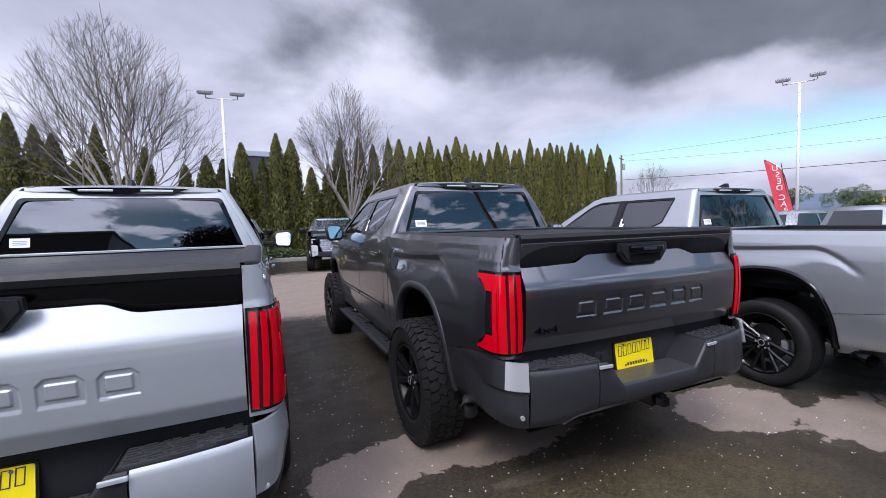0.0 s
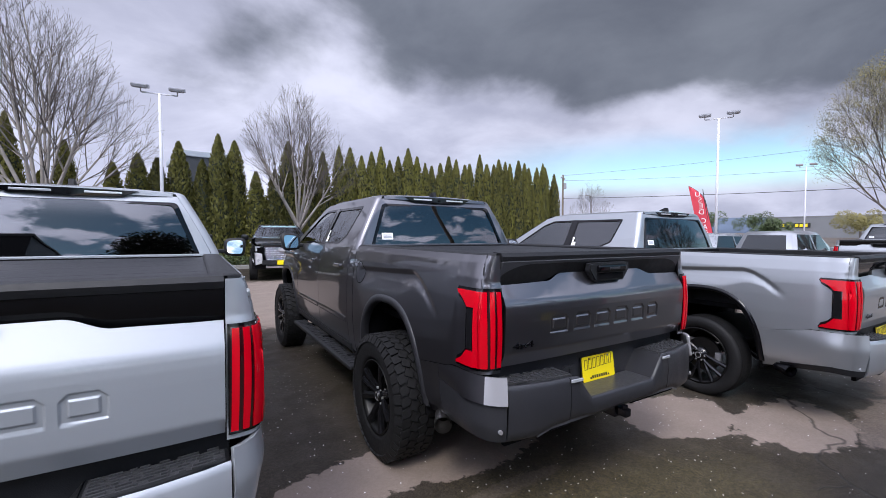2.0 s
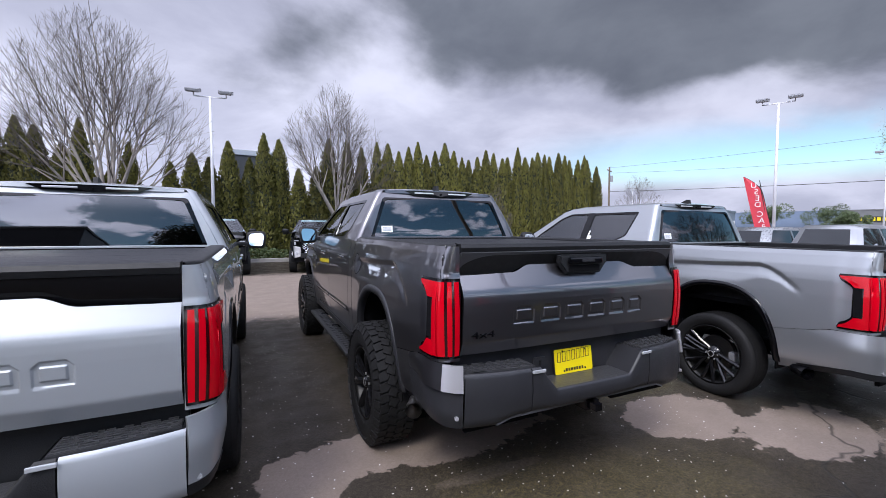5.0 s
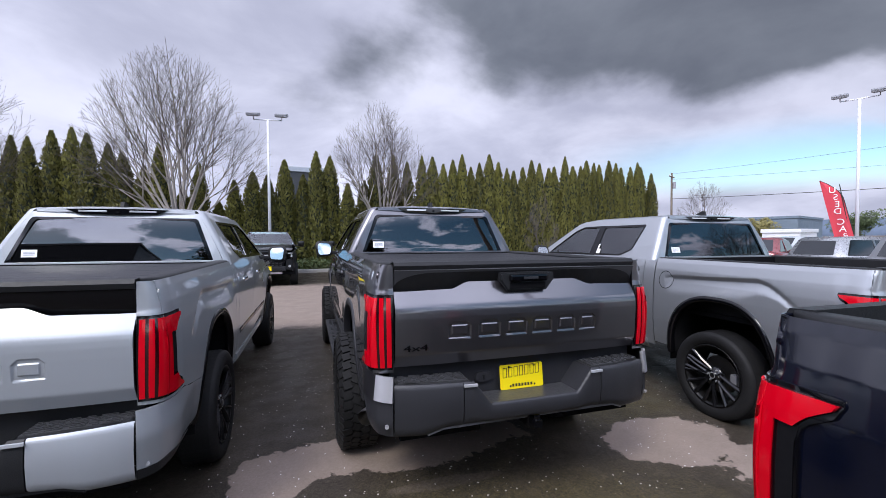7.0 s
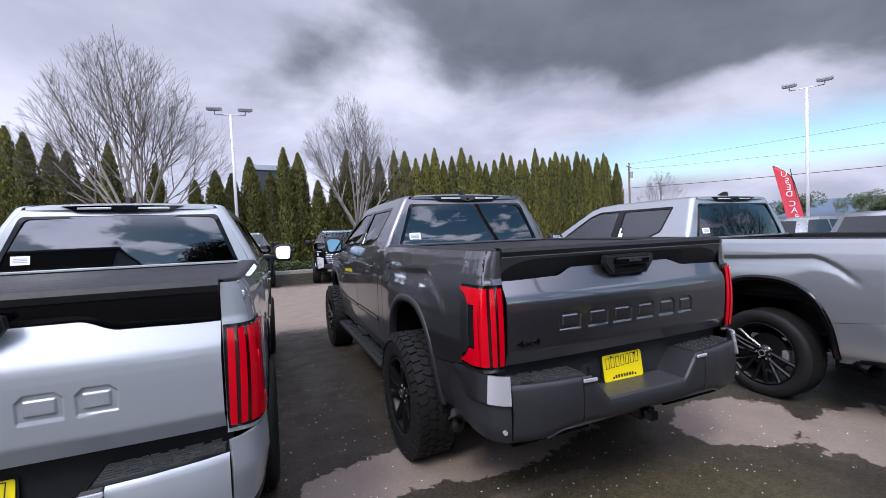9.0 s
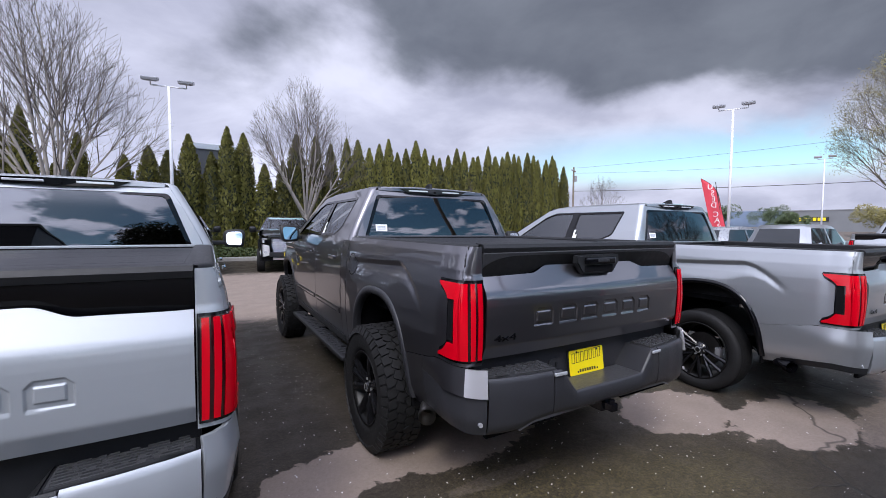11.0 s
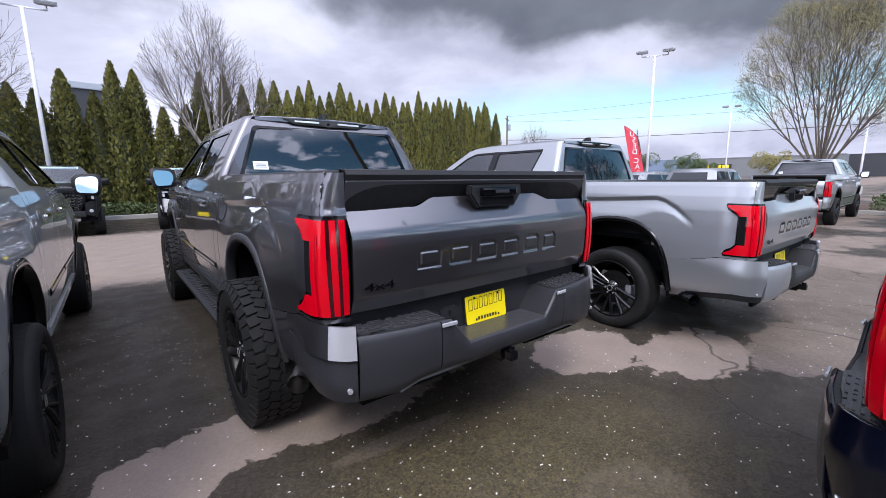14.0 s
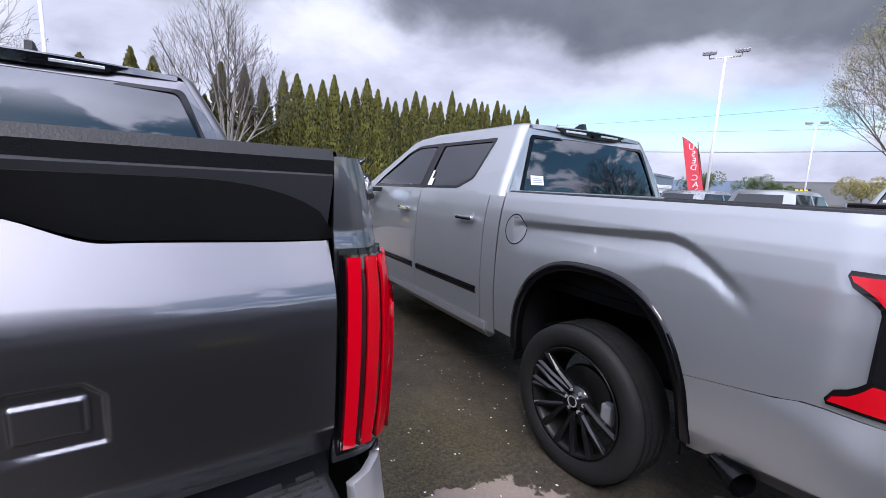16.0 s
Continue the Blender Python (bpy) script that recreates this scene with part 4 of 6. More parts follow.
def text_mesh(name, words, size, depth, mat, parent, m, label=""):
    cu = bpy.data.curves.new(name, "FONT")
    cu.body = words
    cu.size = size
    cu.extrude = depth
    tmp = bpy.data.objects.new(name, cu)
    me = bpy.data.meshes.new_from_object(tmp)
    bpy.data.objects.remove(tmp)
    me.transform(m)
    me.materials.clear()
    me.materials.append(mat)
    ob = new(name, me)
    if parent is not None:
        ob.parent = parent
    if label:
        tagged(ob, label)
    return ob


def mirror_arm(truck, s, style):
    """Door mirror: arm, housing and glass."""
    base = new("door_mirror")
    base.parent = truck
    part("arm", box((0.16, 0.06, 0.045), (s * 1.0, 3.93, 1.405), 0.012), M_PLASTIC, base)
    ox, oy, oz = s * style.get("mirror_x", 1.165), 3.90, 1.455
    shape = round_poly([(-0.115, -0.10), (0.10, -0.115), (0.125, 0.07), (0.09, 0.115), (-0.09, 0.105), (-0.125, 0.05)], 0.05)
    shape = [(u * s, v) for u, v in shape]
    bm = bmesh.new()
    loops = []
    for k, d in ((0.96, 0.0), (1.0, 0.015), (0.98, 0.07), (0.80, 0.12), (0.45, 0.145)):
        loops.append([bm.verts.new((ox + u * k, oy + d + u * s * k * -0.10 + v * k * 0.24, oz + v * k)) for u, v in shape])
    n = len(shape)
    for a, b in zip(loops, loops[1:]):
        for j in range(n):
            bm.faces.new((a[j], a[(j + 1) % n], b[(j + 1) % n], b[j]))
    bm.faces.new(loops[-1])
    bm.faces.new(loops[0][::-1])
    part("housing", bm, style["mirror"], base, "", True)
    part("glass", prism([(u * 0.74, v * 0.74) for u, v in shape], 0.004, lambda u, v, w: (ox + u, oy - w - 0.002 + u * s * -0.10 + v * 0.24, oz + v)), M_MIRROR, base, "mirror glass")


def greenhouse(truck, style):
    """Cab above the belt: pillars, roof, glass, third brake light and a fin aerial."""
    paint = style["paint"]
    zb, zt = 1.425, 1.905
    side_w = lambda z: 0.922 - 0.235 * (max(0.0, z - zb) / (zt - zb)) ** 1.15
    rear_y = lambda z: CAB_REAR + 0.015 + 0.125 * (max(0.0, z - zb) / (zt - zb)) ** 1.3
    holes = [round_poly([(2.50, 1.470), (3.005, 1.462), (3.005, 1.832), (2.27, 1.832), (2.335, 1.545)], 0.03), round_poly([(3.075, 1.46), (4.12, 1.445), (3.98, 1.54), (3.62, 1.775), (3.45, 1.832), (3.075, 1.835)], 0.03)]
    RP = 0.055
    bow = lambda u: 0.035 * (u / 0.8) ** 2
    y_back = lambda z: rear_y(z) + bow(side_w(z) - RP) - 0.012
    outer = [(y_back(zb) + RP, zb), (4.42, zb), (4.30, 1.47), (3.62, 1.875), (3.50, zt), (y_back(zt) + RP, zt), (y_back(1.75) + RP, 1.75), (y_back(1.6) + RP, 1.6)]
    for s in (-1, 1):
        place = lambda u, v, w, s=s: (s * (side_w(v) - w), u, v)
        panel_with_holes("cab_side", outer, holes, place, paint, truck, "", 0.035)
        # rounded corner pillar, drawn in over the roof's corner
        rows = []
        levels = [(z, 0.0) for z in (zb, 1.5, 1.6, 1.7, 1.8, 1.87, zt)] + [(zt + 0.018, 0.012), (zt + 0.030, 0.035), (zt + 0.038, 0.075)]
        for z, dx in levels:
            zz = min(z, zt)
            rows.append([(s * (side_w(zz) - dx - RP + RP * math.sin(a)), y_back(zz) + dx * 0.6 + RP - RP * math.cos(a), z) for a in [math.pi / 2 * k / 8 for k in range(9)]])
        sheet("corner_pillar", rows, paint, truck, flip=(s < 0), thick=0.008)
        # black trim round the windows, then the panes
        for k, (h, mat) in enumerate(zip(holes, (M_GLASS_DARK, M_GLASS))):
            c = (sum(p[0] for p in h) / len(h), sum(p[1] for p in h) / len(h))
            small = [(c[0] + (p[0] - c[0]) * 0.955, c[1] + (p[1] - c[1]) * 0.92) for p in h]
            big = [(c[0] + (p[0] - c[0]) * 1.03, c[1] + (p[1] - c[1]) * 1.05) for p in h]
            panel_with_holes("window_trim", big, [small], lambda u, v, w, s=s: (s * (side_w(v) + 0.003 - w), u, v), M_GLOSS, truck, "", 0.02)
            bm = prism([(c[0] + (p[0] - c[0]) * 0.99, c[1] + (p[1] - c[1]) * 0.99) for p in h], 0.006, lambda u, v, w, s=s: (s * (side_w(v) - 0.006 - w), u, v))
            ob = part("side_window", bm, mat, truck, "dark tinted side window" if k == 0 else "clear side window")
            ob.visible_shadow = False
        bm = prism([(2.995, 1.45), (3.085, 1.45), (3.085, 1.845), (2.995, 1.845)], 0.006, lambda u, v, w, s=s: (s * (side_w(v) + 0.005 - w), u, v))
        part("pillar_trim", bm, M_GLOSS, truck)
        bm = prism([(2.96, 1.47), (3.0, 1.47), (3.0, 1.60), (2.97, 1.60), (2.97, 1.535), (2.93, 1.535), (2.93, 1.47)], 0.0015, lambda u, v, w, s=s: (s * (side_w(v) + 0.002 - w), u - 0.03, v))
        part("window_sticker", bm, M_PAPER, truck, "white paper sticker on the glass")
        # roof rail between side and roof
        rows = []
        for dx, dz in ((0, 0), (0.012, 0.018), (0.035, 0.030), (0.075, 0.038)):
            rows.append([(s * (side_w(zt) - dx), y, zt + dz - 0.02 * smooth01((y - 3.2) / 0.35)) for y in spaced(y_back(zt) + RP, 3.52, 0.12)])
        sheet("roof_rail", rows, paint, truck, flip=(s < 0), thick=0.01)
    # rear wall with the wide back window
    wb = lambda z: side_w(z) - RP - 0.001
    hole = round_poly([(-0.7725, 1.452), (0.7725, 1.452), (0.622, 1.852), (-0.622, 1.852)], 0.035)
    outer = [(-wb(zb), zb), (wb(zb), zb), (wb(1.6), 1.6), (wb(1.75), 1.75), (wb(zt), zt), (-wb(zt), zt), (-wb(1.75), 1.75), (-wb(1.6), 1.6)]
    panel_with_holes("cab_rear", outer, [hole], lambda u, v, w: (u, rear_y(v) + bow(u) + w - 0.012, v), paint, truck, "", 0.04)
    trim = [(u * 0.965, 1.652 + (v - 1.652) * 0.93) for u, v in hole]
    big = [(u * 1.012, 1.652 + (v - 1.652) * 1.03) for u, v in hole]
    panel_with_holes("rear_window_trim", big, [trim], lambda u, v, w: (u, rear_y(v) + bow(u) - 0.016 + w, v), M_GLOSS, truck, "", 0.02)
    rows = []
    for i in range(9):
        v = 1.452 + 0.40 * i / 8
        hw = 0.7695 - 0.1495 * i / 8
        rows.append([(u, rear_y(v) + bow(u) - 0.004, v) for u in [hw * (k - 6) / 6 for k in range(13)]])
    ob = sheet("rear_window", rows, M_GLASS_DARK, truck, "wide dark tinted rear window", flip=False, thick=0.006)
    ob.visible_shadow = False
    st = prism([(-0.665, 1.512), (-0.555, 1.512), (-0.555, 1.575), (-0.665, 1.575)], 0.0015, lambda u, v, w: (u, rear_y(v) + bow(u) - 0.0055 - w, v))
    part("window_sticker", st, M_PAPER, truck, "white paper sticker on the rear glass")
    bm = bmesh.new()
    for k in range(3):
        prism([(-0.650, 1.528 + k * 0.012), (-0.570, 1.528 + k * 0.012), (-0.570, 1.534 + k * 0.012), (-0.650, 1.534 + k * 0.012)], 0.001, lambda u, v, w: (u, rear_y(v) + bow(u) - 0.0075 - w, v), bm=bm)
    part("sticker_print", bm, M_INKGREY, truck)
    part("sill_rail", box((1.62, 0.03, 0.026), (0, CAB_REAR - 0.010, 1.458), 0.006), paint, truck)
    # roof skin
    rows = []
    hw = side_w(zt) - 0.07
    for y in [rear_y(zt) - 0.008, rear_y(zt) + 0.02, rear_y(zt) + 0.05] + spaced(rear_y(zt) + 0.09, 3.56, 0.1):
        drop = 0.045 * smooth01((y - 3.1) / 0.46) + 0.016 * smooth01((rear_y(zt) + 0.08 - y) / 0.09)
        rows.append([(x, y + bow(x) * max(0.0, 1 - (y - rear_y(zt)) / 0.4), zt + 0.038 + 0.018 * (1 - (x / hw) ** 2) - drop) for x in [(hw - 0.015 * max(0.0, 1 - (y - rear_y(zt)) / 0.09)) * (k - 11) / 11 for k in range(23)]])
    sheet("roof", rows, paint, truck, thick=0.02)
    rows = []
    for i in range(3):
        rows.append([(x, rear_y(zt) + bow(x) - 0.008 - 0.0035 * i, zt + 0.022 - 0.012 * i + 0.018 * (1 - (x / hw) ** 2) * (1 - i / 2)) for x in [(hw - 0.015) * (k - 11) / 11 for k in range(23)]])
    sheet("roof_edge", rows, paint, truck, flip=True, thick=0.012)
    # third brake light
    lamp = part("high_brake_light", prism([(-0.39, 1.930), (-0.30, 1.888), (-0.15, 1.886), (0.0, 1.882), (0.15, 1.886), (0.30, 1.888), (0.39, 1.930), (0.2, 1.934), (0.0, 1.935), (-0.2, 1.934)], 0.012, lambda u, v, w: (u, rear_y(zt) + bow(u) - 0.010 - w, v), 0.003), M_GLOSS, truck, "black high brake light bar")
    for s in (-1, 1):
        part("lens", box((0.21, 0.01, 0.016), (s * 0.19, rear_y(zt) + bow(0.19) - 0.021, 1.912), 0.003, (0, 0, s * 1.5)), M_LENS_GREY, lamp)
    part("camera_dot", tube((0, rear_y(zt) - 0.020, 1.905), (0, rear_y(zt) - 0.030, 1.905), 0.011, n=12), M_DARK, lamp)
    fin = prism([(-0.08, 0), (0.08, 0), (-0.03, 0.050), (-0.065, 0.050)], 0.03, lambda u, v, w: (w - 0.015, rear_y(zt) + 0.14 + u, 1.955 + v), 0.0)
    part("fin_aerial", fin, M_PLASTIC, truck)
    # windscreen, its frame, and the cabin inside
    ws = lambda z: 4.44 - 0.88 * ((z - zb) / 0.49)
    rows = []
    for i in range(7):
        z = zb + 0.02 + 0.47 * i / 6
        h = side_w(min(z, zt)) - 0.03
        rows.append([(u, ws(z) + 0.07 * (1 - (u / 0.9) ** 2), z) for u in [h * (k - 6) / 6 for k in range(13)]])
    ob = sheet("windscreen", rows, M_GLASS, truck, "clear windscreen", flip=True, thick=0.006)
    ob.visible_shadow = False
    part("dashboard", box((1.66, 0.5, 0.2), (0, 4.05, 1.33), 0.05), M_SEAT, truck)
    part("cabin_floor", box((1.7, 2.2, 0.05), (0, 3.1, 0.8), 0.01), M_DARK, truck)
    for y in (2.55, 3.45):
        for s in (-1, 1):
            seat = part("cabin_seat", box((0.52, 0.5, 0.22), (s * 0.40, y, 1.02), 0.06), M_SEAT, truck)
            part("seat_back", box((0.50, 0.16, 0.62), (s * 0.40, y - 0.26, 1.36), 0.06, (-10, 0, 0)), M_SEAT, seat)
            part("head_rest", box((0.26, 0.10, 0.16), (s * 0.40, y - 0.33, 1.73), 0.04), M_SEAT, seat)
    bm = bmesh.new()
    n = 20
    ring = [[(0.17 + 0.016 * math.cos(b)) for b in (0,)] for _ in range(1)]
    for i in range(n):
        a, b = 2 * math.pi * i / n, 2 * math.pi * (i + 1) / n
        c = Vector((-0.40, 3.78, 1.36))
        f = lambda t: c + Vector((0.18 * math.cos(t), 0.08 * math.sin(t), 0.165 * math.sin(t)))
        tube(f(a), f(b), 0.014, n=6, bm=bm)
    part("steering_wheel", bm, M_PLASTIC, truck)


def truck_front(truck, style):
    """Hood, nose, grille, lamps and front bumper."""
    paint = style["paint"]
    rows = []
    for y in spaced(4.30, 5.36, 0.1):
        z0 = 1.30 - 0.075 * smooth01((y - 4.9) / 0.5)
        hw = 0.86 - 0.08 * smooth01((y - 4.9) / 0.5)
        rows.append([(x, y, z0 + 0.055 * (1 - (x / hw) ** 2) + 0.018 * smooth01((abs(x) - 0.38) / 0.08)) for x in [hw * (k - 11) / 11 for k in range(23)]])
    sheet("hood", rows, paint, truck, thick=0.02)
    gr = new("grille")
    gr.parent = truck
    shape = round_poly([(-0.60, 1.19), (0.60, 1.19), (0.66, 1.02), (0.52, 0.70), (-0.52, 0.70), (-0.66, 1.02)], 0.05)
    part("grille_frame", prism(shape, 0.05, lambda u, v, w: (u, 5.36 + w, v), 0.012), M_GLOSS, gr)
    bm = bmesh.new()
    for r in range(6):
        z = 0.76 + r * 0.075
        half = 0.50 + 0.10 * smooth01((z - 0.72) / 0.3)
        k = int(half * 2 / 0.125)
        for i in range(k):
            cx = -half + 0.065 + i * 0.125 + (0.03 if r % 2 else 0)
            hexa = [(cx - 0.058, z), (cx - 0.03, z + 0.03), (cx + 0.03, z + 0.03), (cx + 0.058, z), (cx + 0.03, z - 0.03), (cx - 0.03, z - 0.03)]
            inner = [(cx + (u - cx) * 0.78, z + (v - z) * 0.66) for u, v in hexa]
            a = [bm.verts.new((u, 5.425, v)) for u, v in hexa]
            b = [bm.verts.new((u, 5.418, v)) for u, v in inner]
            for j in range(6):
                bm.faces.new((a[j], a[(j + 1) % 6], b[(j + 1) % 6], b[j]))
    part("grille_mesh", bm, style["grille"], gr)
    part("badge_plaque", prism(round_poly([(-0.10, 1.0), (0.10, 1.0), (0.10, 1.10), (-0.10, 1.10)], 0.045), 0.02, lambda u, v, w: (u, 5.42 + w, v), 0.004), M_SATIN, gr)
    part("nose_bar", box((1.30, 0.08, 0.06), (0, 5.36, 1.215), 0.02), paint, truck)
    for s in (-1, 1):
        lamp = part("headlight", prism([(s * 0.66, 1.19), (s * 0.86, 1.19), (s * 0.88, 1.04), (s * 0.84, 0.95), (s * 0.70, 1.03)], 0.06, lambda u, v, w: (u, 5.30 + w - 0.3 * max(0, abs(u) - 0.66), v), 0.008), M_GLOSS, truck, "black headlight unit")
        part("lens", box((0.16, 0.02, 0.035), (s * 0.76, 5.345, 1.15), 0.006, (0, 0, -16 * s)), M_CLEAR_LENS, lamp)
        part("lens", box((0.06, 0.02, 0.10), (s * 0.80, 5.335, 1.06), 0.006, (0, 0, -16 * s)), M_CLEAR_LENS, lamp)
        part("bumper_wing", prism([(s * 0.62, 0.92), (s * 0.88, 0.98), (s * 0.92, 0.70), (s * 0.86, 0.52), (s * 0.60, 0.60)], 0.10, lambda u, v, w: (u, 5.32 + w - 0.55 * max(0, abs(u) - 0.62), v), 0.02), style["front_wing"], truck)
        part("fog_lamp", tube((s * 0.74, 5.33, 0.70), (s * 0.74, 5.375, 0.70), 0.045, n=14), M_CLEAR_LENS, truck)
    part("front_bumper", box((1.24, 0.14, 0.16), (0, 5.39, 0.62), 0.03), M_PLASTIC, truck)
    part("skid_plate", box((1.0, 0.2, 0.08), (0, 5.30, 0.50), 0.02, (-20, 0, 0)), M_SATIN, truck)
    if style.get("front_plate"):
        part("front_plate", prism(round_poly([(-0.152, -0.076), (0.152, -0.076), (0.152, 0.076), (-0.152, 0.076)], 0.012), 0.008, lambda u, v, w: (u, 5.462 + w, v + 0.63)), M_YELLOW, truck, "yellow dealer plate")


def pickup_truck(style, m):
    """One four-door pickup, standing at the pose m."""
    truck = empty("pickup_truck", style["label"], "pickup truck", style.get("group", ""))
    paint = style["paint"]
    lift = style.get("lift", 0.0)
    r = style.get("tyre", 0.405)
    body = new("body")
    body.parent = truck
    body.matrix_basis = pose(0, 0, lift)
    t = body
    top_r = 1.08 - lift * 0.3
    for s in (-1, 1):
        # bed side: rear corner, then the long side with its arch
        ys = sorted(set(arch_stations(CORNER_Y + 0.02, CAB_REAR - 0.012, AXLE_R, 0.05)) | set(round(y, 4) for y in spaced(0.38, 0.92, 0.018)))
        low = lambda y: max(arch_z(y, AXLE_R, top_r), seam_z(y) if y < 0.9 else 0.542)
        rows = []
        for i in range(80):
            v = i / 79
            row = []
            for k in range(25):
                p = corner_point(CORNER_S * k / 24, 0.842 + 0.616 * v)
                row.append((s * p[0], p[1], p[2]))
            for y in ys:
                z = low(y) + (1.458 - low(y)) * v
                row.append((s * half_width(y, z), y, z))
            rows.append(row)
        sheet("bed_side", rows, paint, t, flip=(s < 0), thick=0.012)
        rows = []
        for i in range(14):
            v = i / 13
            row = []
            for y in arch_stations(0.402, 0.676, AXLE_R, 0.03):
                hi = seam_z(y) - 0.004
                lo = min(hi - 0.002, max(bottom_z(y), arch_z(y, AXLE_R, top_r)))
                z = lo + (hi - lo) * v
                row.append((s * quarter_x(y, z), y, z))
            rows.append(row)
        if style["dark"]:
            sheet("quarter_panel", rows, paint, t, flip=(s < 0), thick=0.012)
        # wheel arch lips
        for ax, tp in ((AXLE_R, top_r), (AXLE_F, 1.06)):
            rows = []
            for o, dx in ((0.0, -0.05), (0.0, 0.006), (style["lip"] * 0.5, 0.011), (style["lip"], 0.004), (style["lip"], -0.01)):
                row = []
                for i in range(41):
                    a = math.pi * i / 40
                    e = 2 / 2.5
                    yy = -math.copysign(abs(math.cos(a)) ** e, math.cos(a)) * (0.512 + o)
                    zz = 0.42 + (tp - 0.425 + o) * abs(math.sin(a)) ** e
                    zz = max(zz, 0.47)
                    row.append((s * (half_width(ax + yy, zz) + dx), ax + yy, zz))
                rows.append(row)
            sheet("arch_lip", rows, style["lip_mat"], t, flip=(s > 0))
            rows = []
            for x in (0.93, 0.45):
                row = []
                for i in range(31):
                    a = math.pi * i / 30
                    e = 2 / 2.5
                    row.append((s * x, ax - math.copysign(abs(math.cos(a)) ** e, math.cos(a)) * 0.535, 0.40 + (tp - 0.36) * abs(math.sin(a)) ** e))
                rows.append(row)
            sheet("wheel_well", rows, M_DARK, t, flip=(s < 0), thick=0.01)
        # cab and doors
        side_skin("cab_corner", spaced(CAB_REAR, 2.05, 0.05), 0.50, 1.43, s, paint, t, 24)
        for name, a, b in (("rear_door", 2.058, 3.032), ("front_door", 3.040, 4.04)):
            d = side_skin(name, spaced(a, b, 0.09), 0.56, 1.43, s, paint, t, 26)
            hb = half_width(b - 0.2, 1.25)
            yh = a + 0.20
            part("door_handle", box((0.032, 0.20, 0.032), (s * (half_width(yh, 1.26) + 0.035), yh, 1.262), 0.012), style["handle"], d, "door handle")
            part("handle_cup", prism(round_poly([(yh - 0.075, 1.225), (yh + 0.075, 1.225), (yh + 0.075, 1.30), (yh - 0.075, 1.30)], 0.035), 0.003, lambda u, v, w: (s * (half_width(u, v) - 0.001 + w), u, v)), style["cup"], d)
            rows = [[(s * (half_width(y, z) + 0.012 * math.sin(math.pi * v)), y, z) for y in spaced(a + 0.04, b - 0.03, 0.1)] for v, z in ((0, 0.735), (0.3, 0.75), (0.7, 0.775), (1, 0.79))]
            sheet("door_moulding", rows, style["mould"], d, flip=(s < 0), thick=0.004)
        part("sill", prism([(0.90, 0.44), (0.955, 0.50), (0.957, 0.553), (0.86, 0.553), (0.86, 0.44)], 2.06, lambda u, v, w: (s * u, 2.0 + w, v), 0.0), paint if not style["dark"] else M_PLASTIC, t)
        side_skin("front_fender", arch_stations(4.048, NOSE - 0.08, AXLE_F), 0.52, lambda y: 1.43 - 0.13 * smooth01((y - 4.1) / 0.3) - 0.10 * smooth01((y - 4.9) / 0.5), s, paint, t, 34, AXLE_F, 1.06)
        tail_light(t, s)
        mirror_arm(t, s, style)
        # bed rail cap and inner wall
        edge = TAIL_X + 0.004
        for name, outline, ys in (("bed_rail", ((0.905, 1.444), (0.905, 1.460), (0.89, 1.468), (0.80, 1.468), (0.79, 1.456)), (0.030, 0.05, 0.09, 0.14, 0.25, 0.6, 1.2, CAB_REAR - 0.02)), ("bed_wall", ((0.79, 1.456), (0.79, 0.93)), (0.080, 0.6, 1.2, CAB_REAR - 0.02))):
            rows = [[(s * (min(x, edge + (x - edge) * smooth01(y / 0.14)) if x > edge else x), y, z) for y in ys] for x, z in outline]
            sheet(name, rows, M_PLASTIC, t, flip=(s < 0))
        if style.get("step_bar"):
            bar = part("side_step", box((0.15, 2.15, 0.035), (s * 1.00, 2.75, 0.43), 0.012), M_PLASTIC, t, "black perforated side step")
            bm = bmesh.new()
            for i in range(26):
                for j in range(2):
                    tube((s * (0.965 + j * 0.055), 1.78 + i * 0.078, 0.447), (s * (0.965 + j * 0.055), 1.78 + i * 0.078, 0.453), 0.018, n=8, bm=bm)
            tagged(part("stud_field", bm, M_PLASTIC_GREY, bar), kind="stuff")
            for y in (2.0, 2.8, 3.5):
                part("bracket", box((0.25, 0.04, 0.03), (s * 0.86, y, 0.44), 0.006), M_DARK, bar)
        if s < 0:
            fy = 1.74
            bm = prism([(fy + 0.075 * math.cos(a), 1.235 + 0.085 * math.sin(a)) for a in [2 * math.pi * i / 28 for i in range(28)]], 0.004, lambda u, v, w: (s * (half_width(u, v) - 0.002 + w), u, v), 0.002)
            part("fuel_door", bm, paint, t)
            rows = []
            for k in (0.92, 1.0):
                rows.append([(s * (half_width(fy + 0.085 * k * math.cos(2 * math.pi * i / 28), 1.235 + 0.095 * k * math.sin(2 * math.pi * i / 28)) + 0.001), fy + 0.085 * k * math.cos(2 * math.pi * i / 28), 1.235 + 0.095 * k * math.sin(2 * math.pi * i / 28)) for i in range(29)])
            sheet("fuel_door_gap", rows, M_DARK, t)
    # bed inside, cover, cab gap, chassis
    part("bed_floor", box((1.62, CAB_REAR - 0.1, 0.05), (0, 1.0, 0.92), 0.005), M_DARK, t)
    part("bed_front_wall", box((1.62, 0.03, 0.55), (0, CAB_REAR - 0.05, 1.18), 0.005), M_DARK, t)
